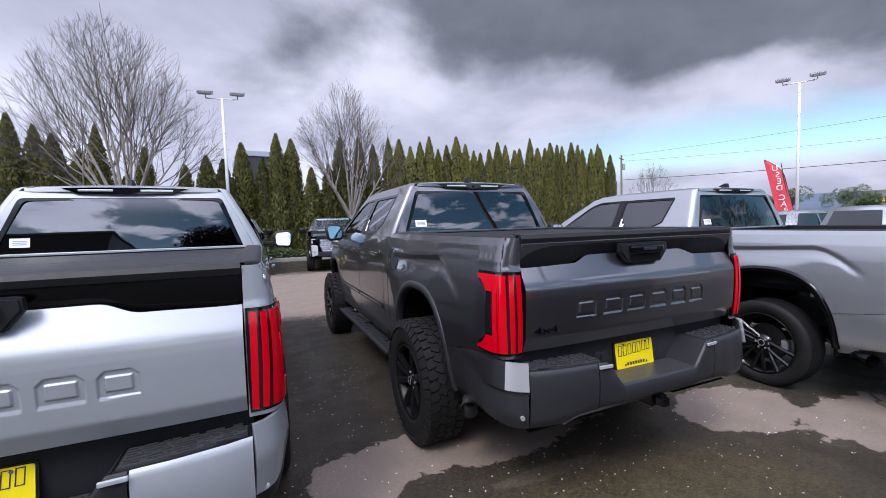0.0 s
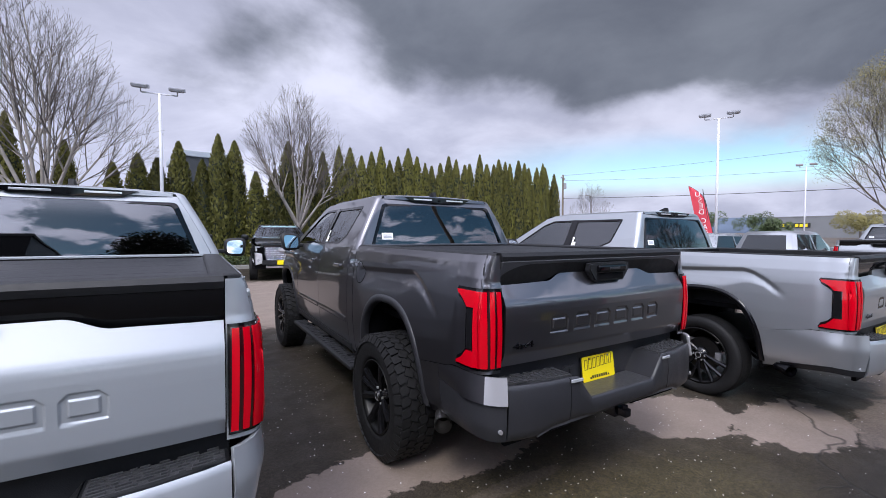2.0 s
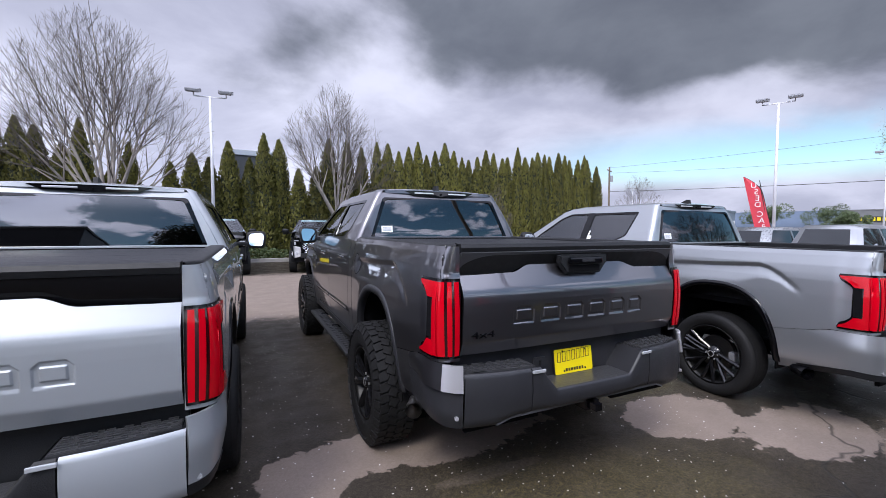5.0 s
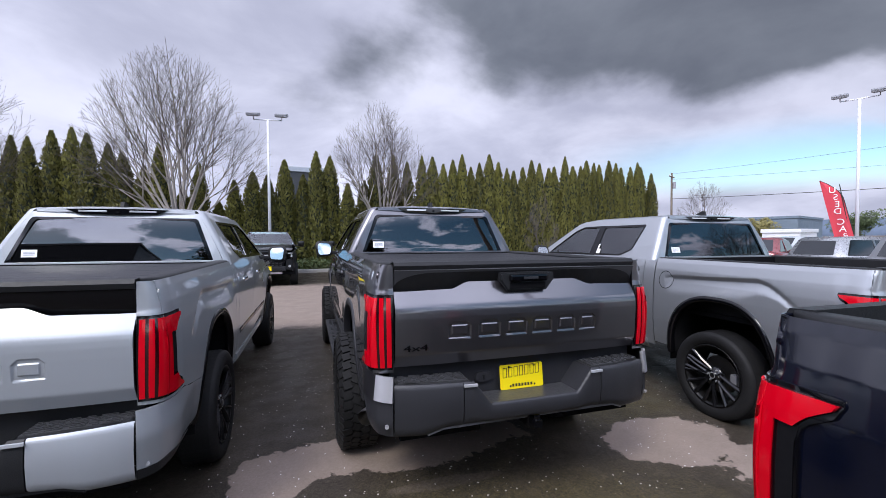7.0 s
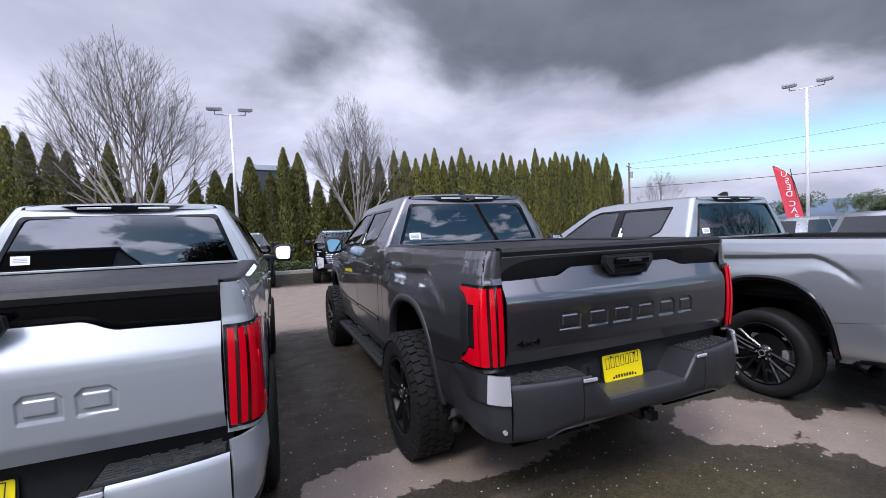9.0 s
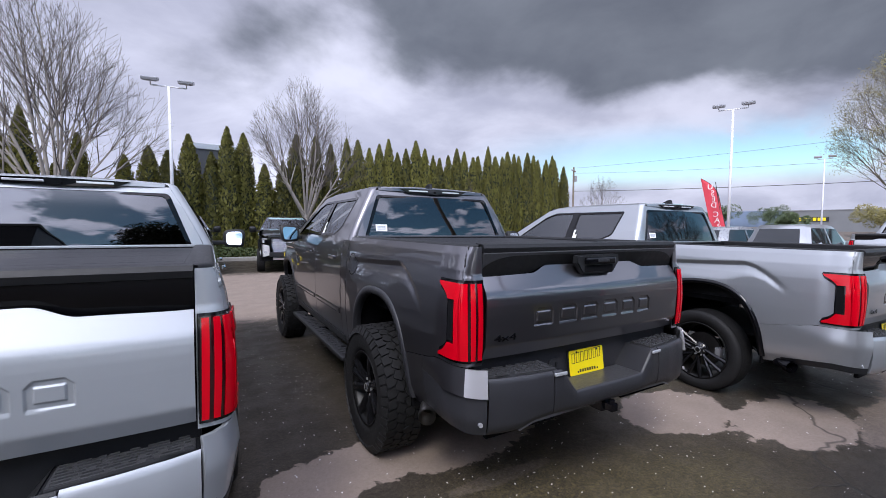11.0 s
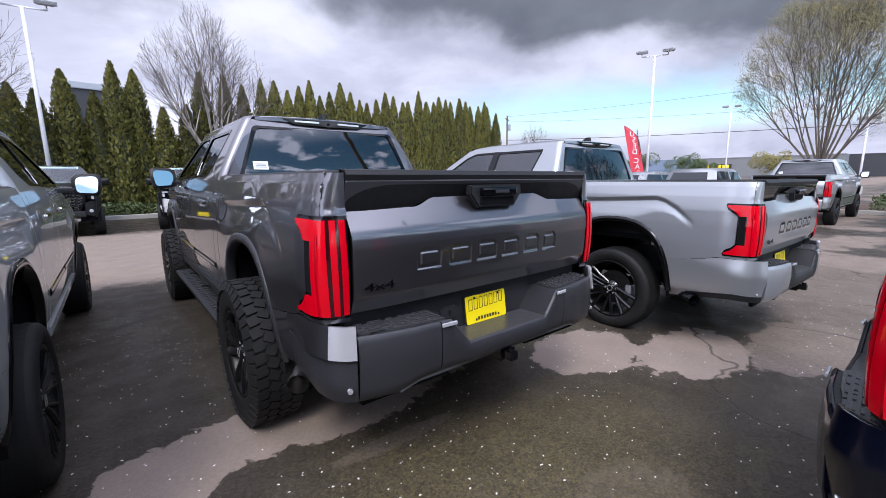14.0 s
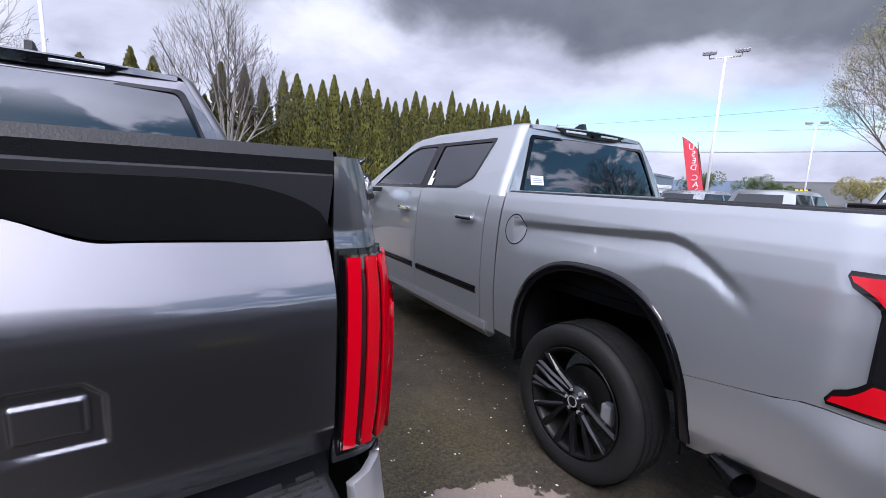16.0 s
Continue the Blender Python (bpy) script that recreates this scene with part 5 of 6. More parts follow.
    if style.get("cover"):
        cv = new("bed_cover")
        cv.parent = t
        tagged(cv, "black folding bed cover")
        for i in range(4):
            part("cover_panel", box((1.66, 0.455, 0.022), (0, 0.305 + i * 0.455, 1.436), 0.006), M_COVER, cv)
        part("cover_seal", box((1.62, 0.03, 0.02), (0, 0.085, 1.440), 0.006), M_PLASTIC, cv)
        for s in (-1, 1):
            part("cover_rail", box((0.05, 1.78, 0.03), (s * 0.83, 1.02, 1.453), 0.008), M_PLASTIC, cv)
    part("inner_shell", box((1.84, 0.04, 0.85), (0, CAB_REAR + 0.01, 1.0), 0.004), M_DARK, t)
    for s in (-1, 1):
        part("door_lining", box((0.02, 2.05, 0.78), (s * 0.885, 3.06, 1.02), 0.004), M_DARK, t)
        part("chassis_rail", box((0.10, 4.9, 0.14), (s * 0.45, 2.7, 0.52), 0.01), M_DARK, t)
    part("rear_axle", tube((-0.78, AXLE_R, r - lift), (0.78, AXLE_R, r - lift), 0.05, n=12), M_DARK, t)
    part("differential", box((0.24, 0.26, 0.26), (0, AXLE_R, r - lift), 0.08), M_DARK, t)
    part("under_tray", box((1.4, 4.4, 0.03), (0, 2.8, 0.60), 0.004), M_DARK, t)
    bm = tube((-0.885, 0.50, 0.443), (-0.945, 0.395, 0.435), 0.046, n=20, caps=False)
    tube((-0.932, 0.419, 0.4372), (-0.95, 0.386, 0.4341), 0.052, n=20, bm=bm, caps=False)
    tube((-0.885, 0.50, 0.443), (-0.945, 0.395, 0.435), 0.042, n=20, bm=bm, caps=False)
    tube((-0.60, 0.80, 0.47), (-0.89, 0.49, 0.443), 0.040, n=16, bm=bm)
    part("exhaust_pipe", bm, M_STEEL if style["dark"] else M_GLOSS, t, "round exhaust tip", True)
    tailgate(t, style)
    bumper(t, style)
    greenhouse(t, style)
    truck_front(t, style)
    track = 0.885 if not style.get("tyre") else 0.935
    for s in (-1, 1):
        wheel(truck, s * track, AXLE_R, r, s, style.get("rugged"))
        wheel(truck, s * track, AXLE_F, r, s, style.get("rugged"))
    for ob in list(body.children):
        ob.parent = truck
        ob.matrix_basis = pose(0, 0, lift) @ ob.matrix_basis
    bpy.data.objects.remove(body)
    truck.matrix_basis = m
    return truck


# ---- ground ----
SLOPE = 0.008


def ground_z(x):
    return -SLOPE * (max(-8.0, min(7.0, x)) + 2.5)


def ground_sheet():
    xs = [-1200, -300, -80, -30, -8, -6, -3, 0, 3, 7, 9, 14, 22, 40, 80, 300, 1200]
    ys = [-1200, -300, -60, -20, -8, -3, 0, 3, 6, 10, 16, 24, 40, 80, 300, 1200]
    verts = [(x, y, ground_z(x)) for y in ys for x in xs]
    ob = link_mesh("ground", verts, grid_faces(len(ys), len(xs)), M_ASPHALT, smooth=False)
    tagged(ob, "wet dark asphalt lot with pale dry patches and cracks", "ground", kind="structure")


ground_sheet()
ROLL = math.degrees(math.atan(SLOPE))


def stand(x, y, yaw=0.0):
    """A pose on the sloping lot."""
    return pose(x, y, ground_z(x)) @ pose(0, 0, 0, 0, ROLL if -7 < x < 6 else 0, 0) @ pose(0, 0, 0, 0, 0, yaw)


BASE = dict(dark=False, paint=M_SILVER, bumper_face=M_SILVER, bumper_cap=M_SILVER, bumper_low=M_SILVER, band=M_GLOSS, band_label="gloss black band", gate_label="stamped silver tailgate", lip=0.050, lip_mat=M_GLOSS, handle=M_CHROME, cup=M_SILVER, mould=M_GLOSS, mirror=M_PLASTIC, grille=M_SATIN, front_wing=M_SILVER, group="parked pickup trucks")


def style(**kw):
    d = dict(BASE)
    d.update(kw)
    return d


# three trucks in a row, tails towards the aisle
pickup_truck(style(near=True, label="silver pickup truck with a covered bed and gloss black tailgate band", cover=True), stand(-0.965, 1.764, -0.5))
pickup_truck(style(near=True, label="dark grey lifted pickup truck with chunky off-road tyres", dark=True, paint=M_GREY, bumper_face=M_PLASTIC_GREY, bumper_cap=M_SATIN, bumper_low=M_PLASTIC_GREY, band=M_BAND, band_label="charcoal band", gate_label="stamped dark grey tailgate", lip=0.055, lip_mat=M_PLASTIC_GREY, handle=M_GREY, cup=M_GREY, mould=M_GREY, lift=0.065, tyre=0.445, rugged=True, cover=True, step_bar=True, cut_band=True, mirror_x=1.085), stand(1.980, 1.681, 0.3))
pickup_truck(style(near=True, inlay=True, label="silver pickup truck with black alloy wheels and an open black-lined bed", paint=M_SILVER_B, bumper_face=M_SILVER_B, bumper_cap=M_SILVER_B, bumper_low=M_SILVER_B, cup=M_SILVER_B), stand(5.247, 1.098, -0.5))
# opposite row and the ends
pickup_truck(style(label="navy blue pickup truck with red hooked tail lights", paint=M_NAVY, bumper_face=M_NAVY, bumper_cap=M_NAVY, bumper_low=M_NAVY, cup=M_NAVY, front_wing=M_NAVY), stand(2.865, 0.208, 180))
pickup_truck(style(label="charcoal pickup truck parked nose out before the hedge", paint=M_CHARCOAL, bumper_face=M_CHARCOAL, bumper_cap=M_CHARCOAL, bumper_low=M_CHARCOAL, cup=M_CHARCOAL, front_wing=M_PLASTIC, grille=M_PLASTIC_GREY, front_plate=True), stand(-1.05, 20.1, 183))
pickup_truck(style(label="black pickup truck with a chrome mesh grille parked nose out", paint=M_BLACK_PAINT, bumper_face=M_GLOSS, bumper_cap=M_GLOSS, bumper_low=M_GLOSS, cup=M_BLACK_PAINT, grille=M_CHROME, front_wing=M_SATIN, front_plate=True), stand(3.1, 20.3, 173))
pickup_truck(style(label="dark grey pickup truck next to the silver one", paint=M_GREY, bumper_face=M_GREY, bumper_cap=M_GREY, bumper_low=M_GREY, cup=M_GREY), stand(-4.2, 1.9))
pickup_truck(style(label="silver pickup truck parked across the lot by the planting bed", paint=M_SILVER_B, bumper_face=M_SILVER_B, bumper_cap=M_SILVER_B, bumper_low=M_SILVER_B, cup=M_SILVER_B), stand(15.9, 3.45, -90))
pickup_truck(style(label="white pickup truck at the edge of the lot", paint=M_WHITE_PAINT, bumper_face=M_WHITE_PAINT, bumper_cap=M_WHITE_PAINT, bumper_low=M_PLASTIC, cup=M_WHITE_PAINT), stand(18.2, 0.0, -90))


# ---- plants ----
def limb_mesh(segments, sides=5):
    """Tapered twigs: each segment is (p, q, radius at p, radius at q)."""
    verts, faces = [], []
    for p, q, r0, r1 in segments:
        d = (q - p)
        if d.length < 1e-5:
            continue
        n = sides if r0 > 0.02 else 3
        z = d.normalized()
        x = z.orthogonal().normalized()
        y = z.cross(x)
        k = len(verts)
        for c, r in ((p, r0), (q, r1)):
            for j in range(n):
                a = 2 * math.pi * j / n
                verts.append(c + x * (r * math.cos(a)) + y * (r * math.sin(a)))
        for j in range(n):
            faces.append((k + j, k + (j + 1) % n, k + n + (j + 1) % n, k + n + j))
    return verts, faces


def bare_tree(name, at, height, spread, seed, mat, label, stems=9, leaves=None, leaf_count=0, fork=0.16, top_taper=0.5, depth=5, thin=1.0, fan=1.0, dome=1.9):
    """A vase-shaped tree: a short trunk, rising limbs that fork again and again into fine twigs."""
    rnd = random.Random(seed)
    segs, tips = [], []
    base = Vector((0, 0, 0))
    trunk_h = height * fork
    r0 = height * 0.019 * thin
    cur = base.copy()
    for i in range(4):
        nxt = base + Vector((rnd.uniform(-0.03, 0.03), rnd.uniform(-0.03, 0.03), trunk_h * (i + 1) / 4))
        segs.append((cur, nxt, r0 * (1.25 - 0.08 * i if i else 1.5), r0 * (1.17 - 0.08 * i)))
        cur = nxt

    mid, rh = height * 0.36, spread * 0.5

    def inside(p):
        """A dome, widest low down and drawn to a blunt point."""
        if p.z > height or p.z < 0:
            return False
        if p.z > mid:
            lim = rh * (1 - ((p.z - mid) / (height - mid)) ** dome) ** 0.75
        else:
            lim = rh * (0.35 + 0.65 * p.z / mid)
        return math.hypot(p.x, p.y) < lim * (0.94 + 0.06 * math.sin(3 * math.atan2(p.y, p.x) + p.z))

    def reach(p, d):
        """How far a shoot from p along d can run before it leaves the crown."""
        lo, hi = 0.0, height
        for _ in range(14):
            m = (lo + hi) / 2
            lo, hi = (m, hi) if inside(p + d * m) else (lo, m)
        return lo

    shoots = (11, 7, 2, 0) if depth == 3 else (7, 5, 0, 0)

    def grow(p, d, length, r, level):
        steps = (8, 5, 3, 2)[level]
        q = p
        path = [q]
        for i in range(steps):
            d = (d + Vector((rnd.gauss(0, 0.035), rnd.gauss(0, 0.035), (0.03 if level == 0 else 0.02 * level) + rnd.gauss(0, 0.02)))).normalized()
            n = q + d * (length / steps)
            ra, rb = r * (1 - 0.90 * i / steps), r * (1 - 0.90 * (i + 1) / steps)
            segs.append((q, n, max(0.0042, ra), max(0.0034, rb)))
            q = n
            path.append((q, d, rb))
        tips.append((q, d))
        if level < depth:
            turn = rnd.uniform(0, 6.28)
            for k in range(shoots[level]):
                t = (0.22 if level else 0.36) + (0.74 if level else 0.62) * (k + rnd.random() * 0.8) / shoots[level]
                q, d2, rb = path[max(1, min(steps, int(t * steps + 0.5)))]
                turn += 2.4 + rnd.uniform(-0.5, 0.5)
                side = d2.orthogonal().normalized() @ Matrix.Rotation(turn, 3, d2)
                nd = (d2 + side * rnd.uniform(0.38, 0.72) + Vector((0, 0, 0.04))).normalized()
                far = reach(q, nd)
                ln = min(far, length * (0.62 - 0.25 * t) * rnd.uniform(0.8, 1.15) if level else far * rnd.uniform(0.45, 0.92))
                if ln > 0.12:
                    grow(q, nd, ln, max(0.005, rb * 0.62), level + 1)

    for k in range(stems):
        a = 2 * math.pi * (k * 0.618 + rnd.uniform(-0.04, 0.04))
        lean = math.tan(0.04 + 1.05 * fan * (k / max(1, stems - 1)) ** 0.8)
        d = Vector((math.cos(a) * lean, math.sin(a) * lean, 1)).normalized()
        start = cur + Vector((0, 0, -rnd.uniform(0, trunk_h * 0.3)))
        grow(start, d, reach(start, d) * rnd.uniform(0.84, 1.0), r0 * rnd.uniform(0.30, 0.44), 0)
    tree = empty(name, label, "tree")
    verts, faces = limb_mesh([s for s in segs if s[2] > 0.022])
    link_mesh("trunk", verts, faces, mat, tree)
    verts, faces = limb_mesh([s for s in segs if s[2] <= 0.022])
    tw = [tuple(v) for v in verts]
    ob = link_mesh("bare_crown", tw, faces, M_TWIG, tree, False)
    tagged(ob, kind="stuff")
    if leaves:
        lv, lf = [], []
        picks = [rnd.choice(tips) for _ in range(leaf_count)]
        for p, d in picks:
            c = p + Vector((rnd.gauss(0, 0.12), rnd.gauss(0, 0.12), rnd.gauss(0, 0.12)))
            u = Vector((rnd.gauss(0, 1), rnd.gauss(0, 1), rnd.gauss(0, 1))).normalized()
            v = u.orthogonal().normalized()
            sz = rnd.uniform(0.014, 0.032)
            k = len(lv)
            lv += [c - u * sz, c + v * sz * 0.5, c + u * sz, c - v * sz * 0.5]
            lf.append((k, k + 1, k + 2, k + 3))
        ob = link_mesh("crown", lv, lf, leaves, tree, False, "small opening spring leaves")
        tagged(ob, kind="stuff")
    tree.matrix_basis = pose(at[0], at[1], ground_z(at[0]) - 0.03)
    return tree


def cedar_mesh(seed, height, radius):
    """Upright flat sprays laid over a slim column."""
    rnd = random.Random(seed)
    verts, faces = [], []
    lump = [(rnd.uniform(0, 6.28), rnd.uniform(0.1, 0.95), rnd.uniform(-0.12, 0.16)) for _ in range(16)]

    def rad(t, a):
        base = radius * min(1.0, 0.84 + 0.5 * t) * max(0.0, 1 - max(0.0, (t - 0.30) / 0.70) ** 2.5) ** 0.85 + 0.015
        for la, lt, lv in lump:
            base *= 1 + lv * math.exp(-((math.cos(a - la) - 1) ** 2) * 3 - ((t - lt) / 0.10) ** 2)
        return base

    for i in range(4200):
        t = rnd.random() ** 1.15
        a = rnd.uniform(0, 2 * math.pi)
        r = rad(t, a) * rnd.uniform(0.74, 1.05)
        c = Vector((math.cos(a) * r, math.sin(a) * r, t * height))
        out = Vector((math.cos(a), math.sin(a), 0))
        up = (Vector((0, 0, 1)) + out * rnd.uniform(0.1, 0.55) + Vector((rnd.gauss(0, 0.2), rnd.gauss(0, 0.2), 0))).normalized()
        side = (up.cross(out).normalized() + out * rnd.gauss(0, 0.7)).normalized()
        ln = rnd.uniform(0.10, 0.24) * (1 - 0.35 * t)
        wd = ln * rnd.uniform(0.22, 0.36)
        k = len(verts)
        verts += [c - up * ln * 0.4, c + side * wd, c + up * ln * 0.75, c - side * wd]
        faces.append((k, k + 1, k + 2, k + 3))
    return verts, faces, rad


def cedars():
    kinds = []
    for k in range(6):
        h = 6.6
        v, f, rad = cedar_mesh(40 + k, h, 0.49)
        tree = empty("arborvitae_tree", "tall narrow green arborvitae in a clipped hedge row", "conifer", "arborvitae hedge row")
        link_mesh("crown", v, f, M_CEDAR, tree, False)
        # dark core added inside the sprays, painting the shade of the gaps
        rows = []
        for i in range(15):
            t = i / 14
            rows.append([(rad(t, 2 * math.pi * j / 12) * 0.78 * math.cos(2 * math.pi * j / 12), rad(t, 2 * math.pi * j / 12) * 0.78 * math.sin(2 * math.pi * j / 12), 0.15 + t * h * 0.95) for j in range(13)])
        sheet("crown_shade_core", rows, M_CEDAR_DARK, tree)
        part("trunk", tube((0, 0, -0.05), (0, 0, 1.2), 0.09, 0.06, 8), M_BARK_DARK, tree)
        kinds.append(tree)
    rnd = random.Random(11)
    used = [False] * 6
    x = -26.0
    n = 0
    while x < 22.3:
        # taller and denser towards the eastern end, gaps in the west
        dense = x > 6
        k = rnd.randrange(6)
        y = 22.6 - 0.065 * max(0, x) + rnd.uniform(-0.25, 0.25) + (0.6 if x < -8 else 0)
        sc = rnd.uniform(0.86, 1.0) if dense else rnd.choice((rnd.uniform(0.87, 0.98), rnd.uniform(0.62, 0.84)))
        if x < -8:
            sc *= 1.07
        if -4.5 < x < -2.5:
            sc *= 0.72
        m = pose(x, y, ground_z(x) - 0.03, 0, 0, rnd.uniform(0, 360))
        wide = rnd.uniform(0.86, 1.04) if dense else rnd.uniform(1.0, 1.18)
        if not used[k]:
            ob = kinds[k]
            used[k] = True
            ob.matrix_basis = m @ Matrix.Diagonal((wide, wide, sc, 1))
        else:
            src = kinds[k]
            ob = copy_thing(src, m)
            ob.scale = (wide, wide, sc)
        x += rnd.uniform(0.46, 0.62) if dense else rnd.uniform(0.62, 0.92)
        n += 1


cedars()
bare_tree("bare_tree", (-4.5, 19.2), 9.8, 8.6, 3, M_BARK, "large leafless tree with pale spreading limbs", 15, fork=0.2, depth=3, fan=0.74)
bare_tree("bare_tree", (4.1, 20.2), 8.7, 7.2, 8, M_BARK, "leafless tree with pale bark before the hedge", 12, fork=0.26, depth=3, fan=0.72)
bare_tree("bare_tree", (-12.6, 18.6), 9.5, 8.6, 5, M_BARK, "leafless tree with pale spreading limbs", 14, depth=3, fan=0.74)
bare_tree("sapling", (13.3, 20.4), 4.6, 2.4, 4, M_BARK, "thin leafless sapling before the hedge", 6, depth=3, thin=0.6)
bare_tree("bare_tree", (38, 31), 7.5, 6.0, 6, M_BARK_DARK, "leafless tree beyond the end of the hedge", 8, depth=3)
bare_tree("budding_tree", (22.3, 3.9), 8.8, 7.0, 9, M_BARK_DARK, "vase-shaped street tree with opening spring buds", 17, M_BUD, 60000, 0.2, depth=3, thin=0.75, fan=0.64, dome=2.6)


def shrubs(name, x0, x1, y0, y1, h, count, seed, label):
    rnd = random.Random(seed)
    verts, faces = [], []
    for i in range(count):
        x, y = rnd.uniform(x0, x1), rnd.uniform(y0, y1)
        t = rnd.random()
        hh = h * (0.75 + 0.25 * math.sin(x * 2.1) * math.cos(y * 1.7))
        c = Vector((x, y, ground_z(x) + hh * t ** 0.6))
        u = Vector((rnd.gauss(0, 1), rnd.gauss(0, 1), rnd.gauss(0.6, 1))).normalized()
        v = u.orthogonal().normalized()
        s = rnd.uniform(0.03, 0.07)
        k = len(verts)
        verts += [c - u * s, c + v * s * 0.6, c + u * s, c - v * s * 0.6]
        faces.append((k, k + 1, k + 2, k + 3))
    ob = link_mesh(name, verts, faces, M_SHRUB, None, False)
    tagged(ob, label, "shrubs", kind="stuff")


shrubs("low_hedge", -14, 16, 21.0, 22.0, 0.75, 14000, 3, "low evergreen shrubs along the hedge foot")
shrubs("shrub_bed", 22.5, 27, -3.5, 2.4, 0.7, 6000, 4, "green shrubs in the mulch bed")
part("planting_bed", box((6.0, 8.0, 0.12), (25.2, -0.4, ground_z(25) + 0.03), 0.03), M_MULCH)
tagged(bpy.data.objects["planting_bed"], "bark mulch planting bed edged by a kerb", "planting bed", kind="structure")
kb = part("kerb", box((0.16, 8.2, 0.18), (22.1, -0.4, ground_z(22) + 0.05), 0.03), M_KERB)
tagged(kb, "concrete kerb of the planting bed", "kerb", kind="structure")
kb = part("kerb", box((60, 0.16, 0.22), (-4, 20.6, ground_z(-4) + 0.02), 0.03), M_KERB)
tagged(kb, "concrete kerb along the hedge", "kerb", kind="structure")


# ---- lamp posts, wires, flag ----
def lot_lamp(x, y, h, yaw, arm, label):
    lamp = empty("lamp_post", label, "lamp post", "lot lamp posts")
    part("post", tube((0, 0, -0.1), (0, 0, h), 0.075, 0.055, 12), M_POLE, lamp, "", True)
    part("base", tube((0, 0, -0.1), (0, 0, 0.55), 0.25, 0.23, 16), M_KERB, lamp)
    part("cross_arm", box((arm * 2, 0.05, 0.05), (0, 0, h), 0.01), M_POLE, lamp)
    for s in (-1, 1):
        head = part("lamp_head", box((0.56, 0.46, 0.16), (s * arm, -0.08, h + 0.22), 0.04, (16, 0, 0)), M_LAMP, lamp)
        part("lens", box((0.44, 0.34, 0.02), (s * arm, -0.055, h + 0.137), 0.004, (16, 0, 0)), M_CLEAR_LENS, head)
        part("stem", box((0.04, 0.04, 0.16), (s * arm, 0, h + 0.08), 0.006), M_POLE, head)
    lamp.matrix_basis = pose(x, y, ground_z(x), 0, 0, yaw)


lot_lamp(-1.15, 20.45, 7.20, -5, 0.62, "white lot lamp post with two flat heads by the hedge")
lot_lamp(23.5, 11.2, 7.62, -62, 0.62, "white lot lamp post with two flat heads")
lot_lamp(50, 15.9, 7.9, -70, 0.5, "distant lot lamp post with two heads")
lot_lamp(62, 52, 8.2, -50, 0.5, "distant lot lamp post with two heads")
lot_lamp(41, 4.9, 4.9, -80, 0.3, "distant slim lamp post")


def utility_pole(x, y, h, r=0.15, arm=True):
    pole = empty("utility_pole", "weathered wooden utility pole" + (" with a cross arm" if arm else " behind the aisle"), "utility pole")
    part("pole", tube((0, 0, -0.2), (0, 0, h), r, r * 0.75, 12), M_WOOD, pole)
    if arm:
        part("cross_arm", box((2.4, 0.1, 0.12), (0, 0, h - 0.5), 0.01, (0, 0, 30)), M_WOOD, pole)
    for u in (-1.0, -0.4, 0.4, 1.0) if arm else ():
        part("insulator", tube((u * 0.87, u * 0.5, h - 0.44), (u * 0.87, u * 0.5, h - 0.28), 0.05, 0.03, 8), M_POLE, pole)
    part("transformer", tube((0.2, -0.2, h - 2.0), (0.2, -0.2, h - 1.2), 0.2, n=12), M_LAMP, pole)
    pole.matrix_basis = pose(x, y, ground_z(min(80, x)))


utility_pole(45, 41.5, 9.8)


def wire(p, q, sag, r):
    p, q = Vector(p), Vector(q)
    rows = []
    for i in range(25):
        t = i / 24
        c = p.lerp(q, t) - Vector((0, 0, sag * 4 * t * (1 - t)))
        rows.append([(c.x + r * math.cos(a), c.y, c.z + r * math.sin(a)) for a in [2 * math.pi * k / 6 for k in range(7)]])
    tagged(sheet("power_line", rows, M_WIRE, None), "black overhead power line", "power line", "overhead lines")


wire((45, 41.5, 8.9), (60, -22, 8.3), 1.1, 0.013)
wire((45, 41.5, 6.4), (60, -22, 6.2), 0.7, 0.032)
wire((45, 41.5, 9.6), (61, -22, 12.0), 1.0, 0.012)


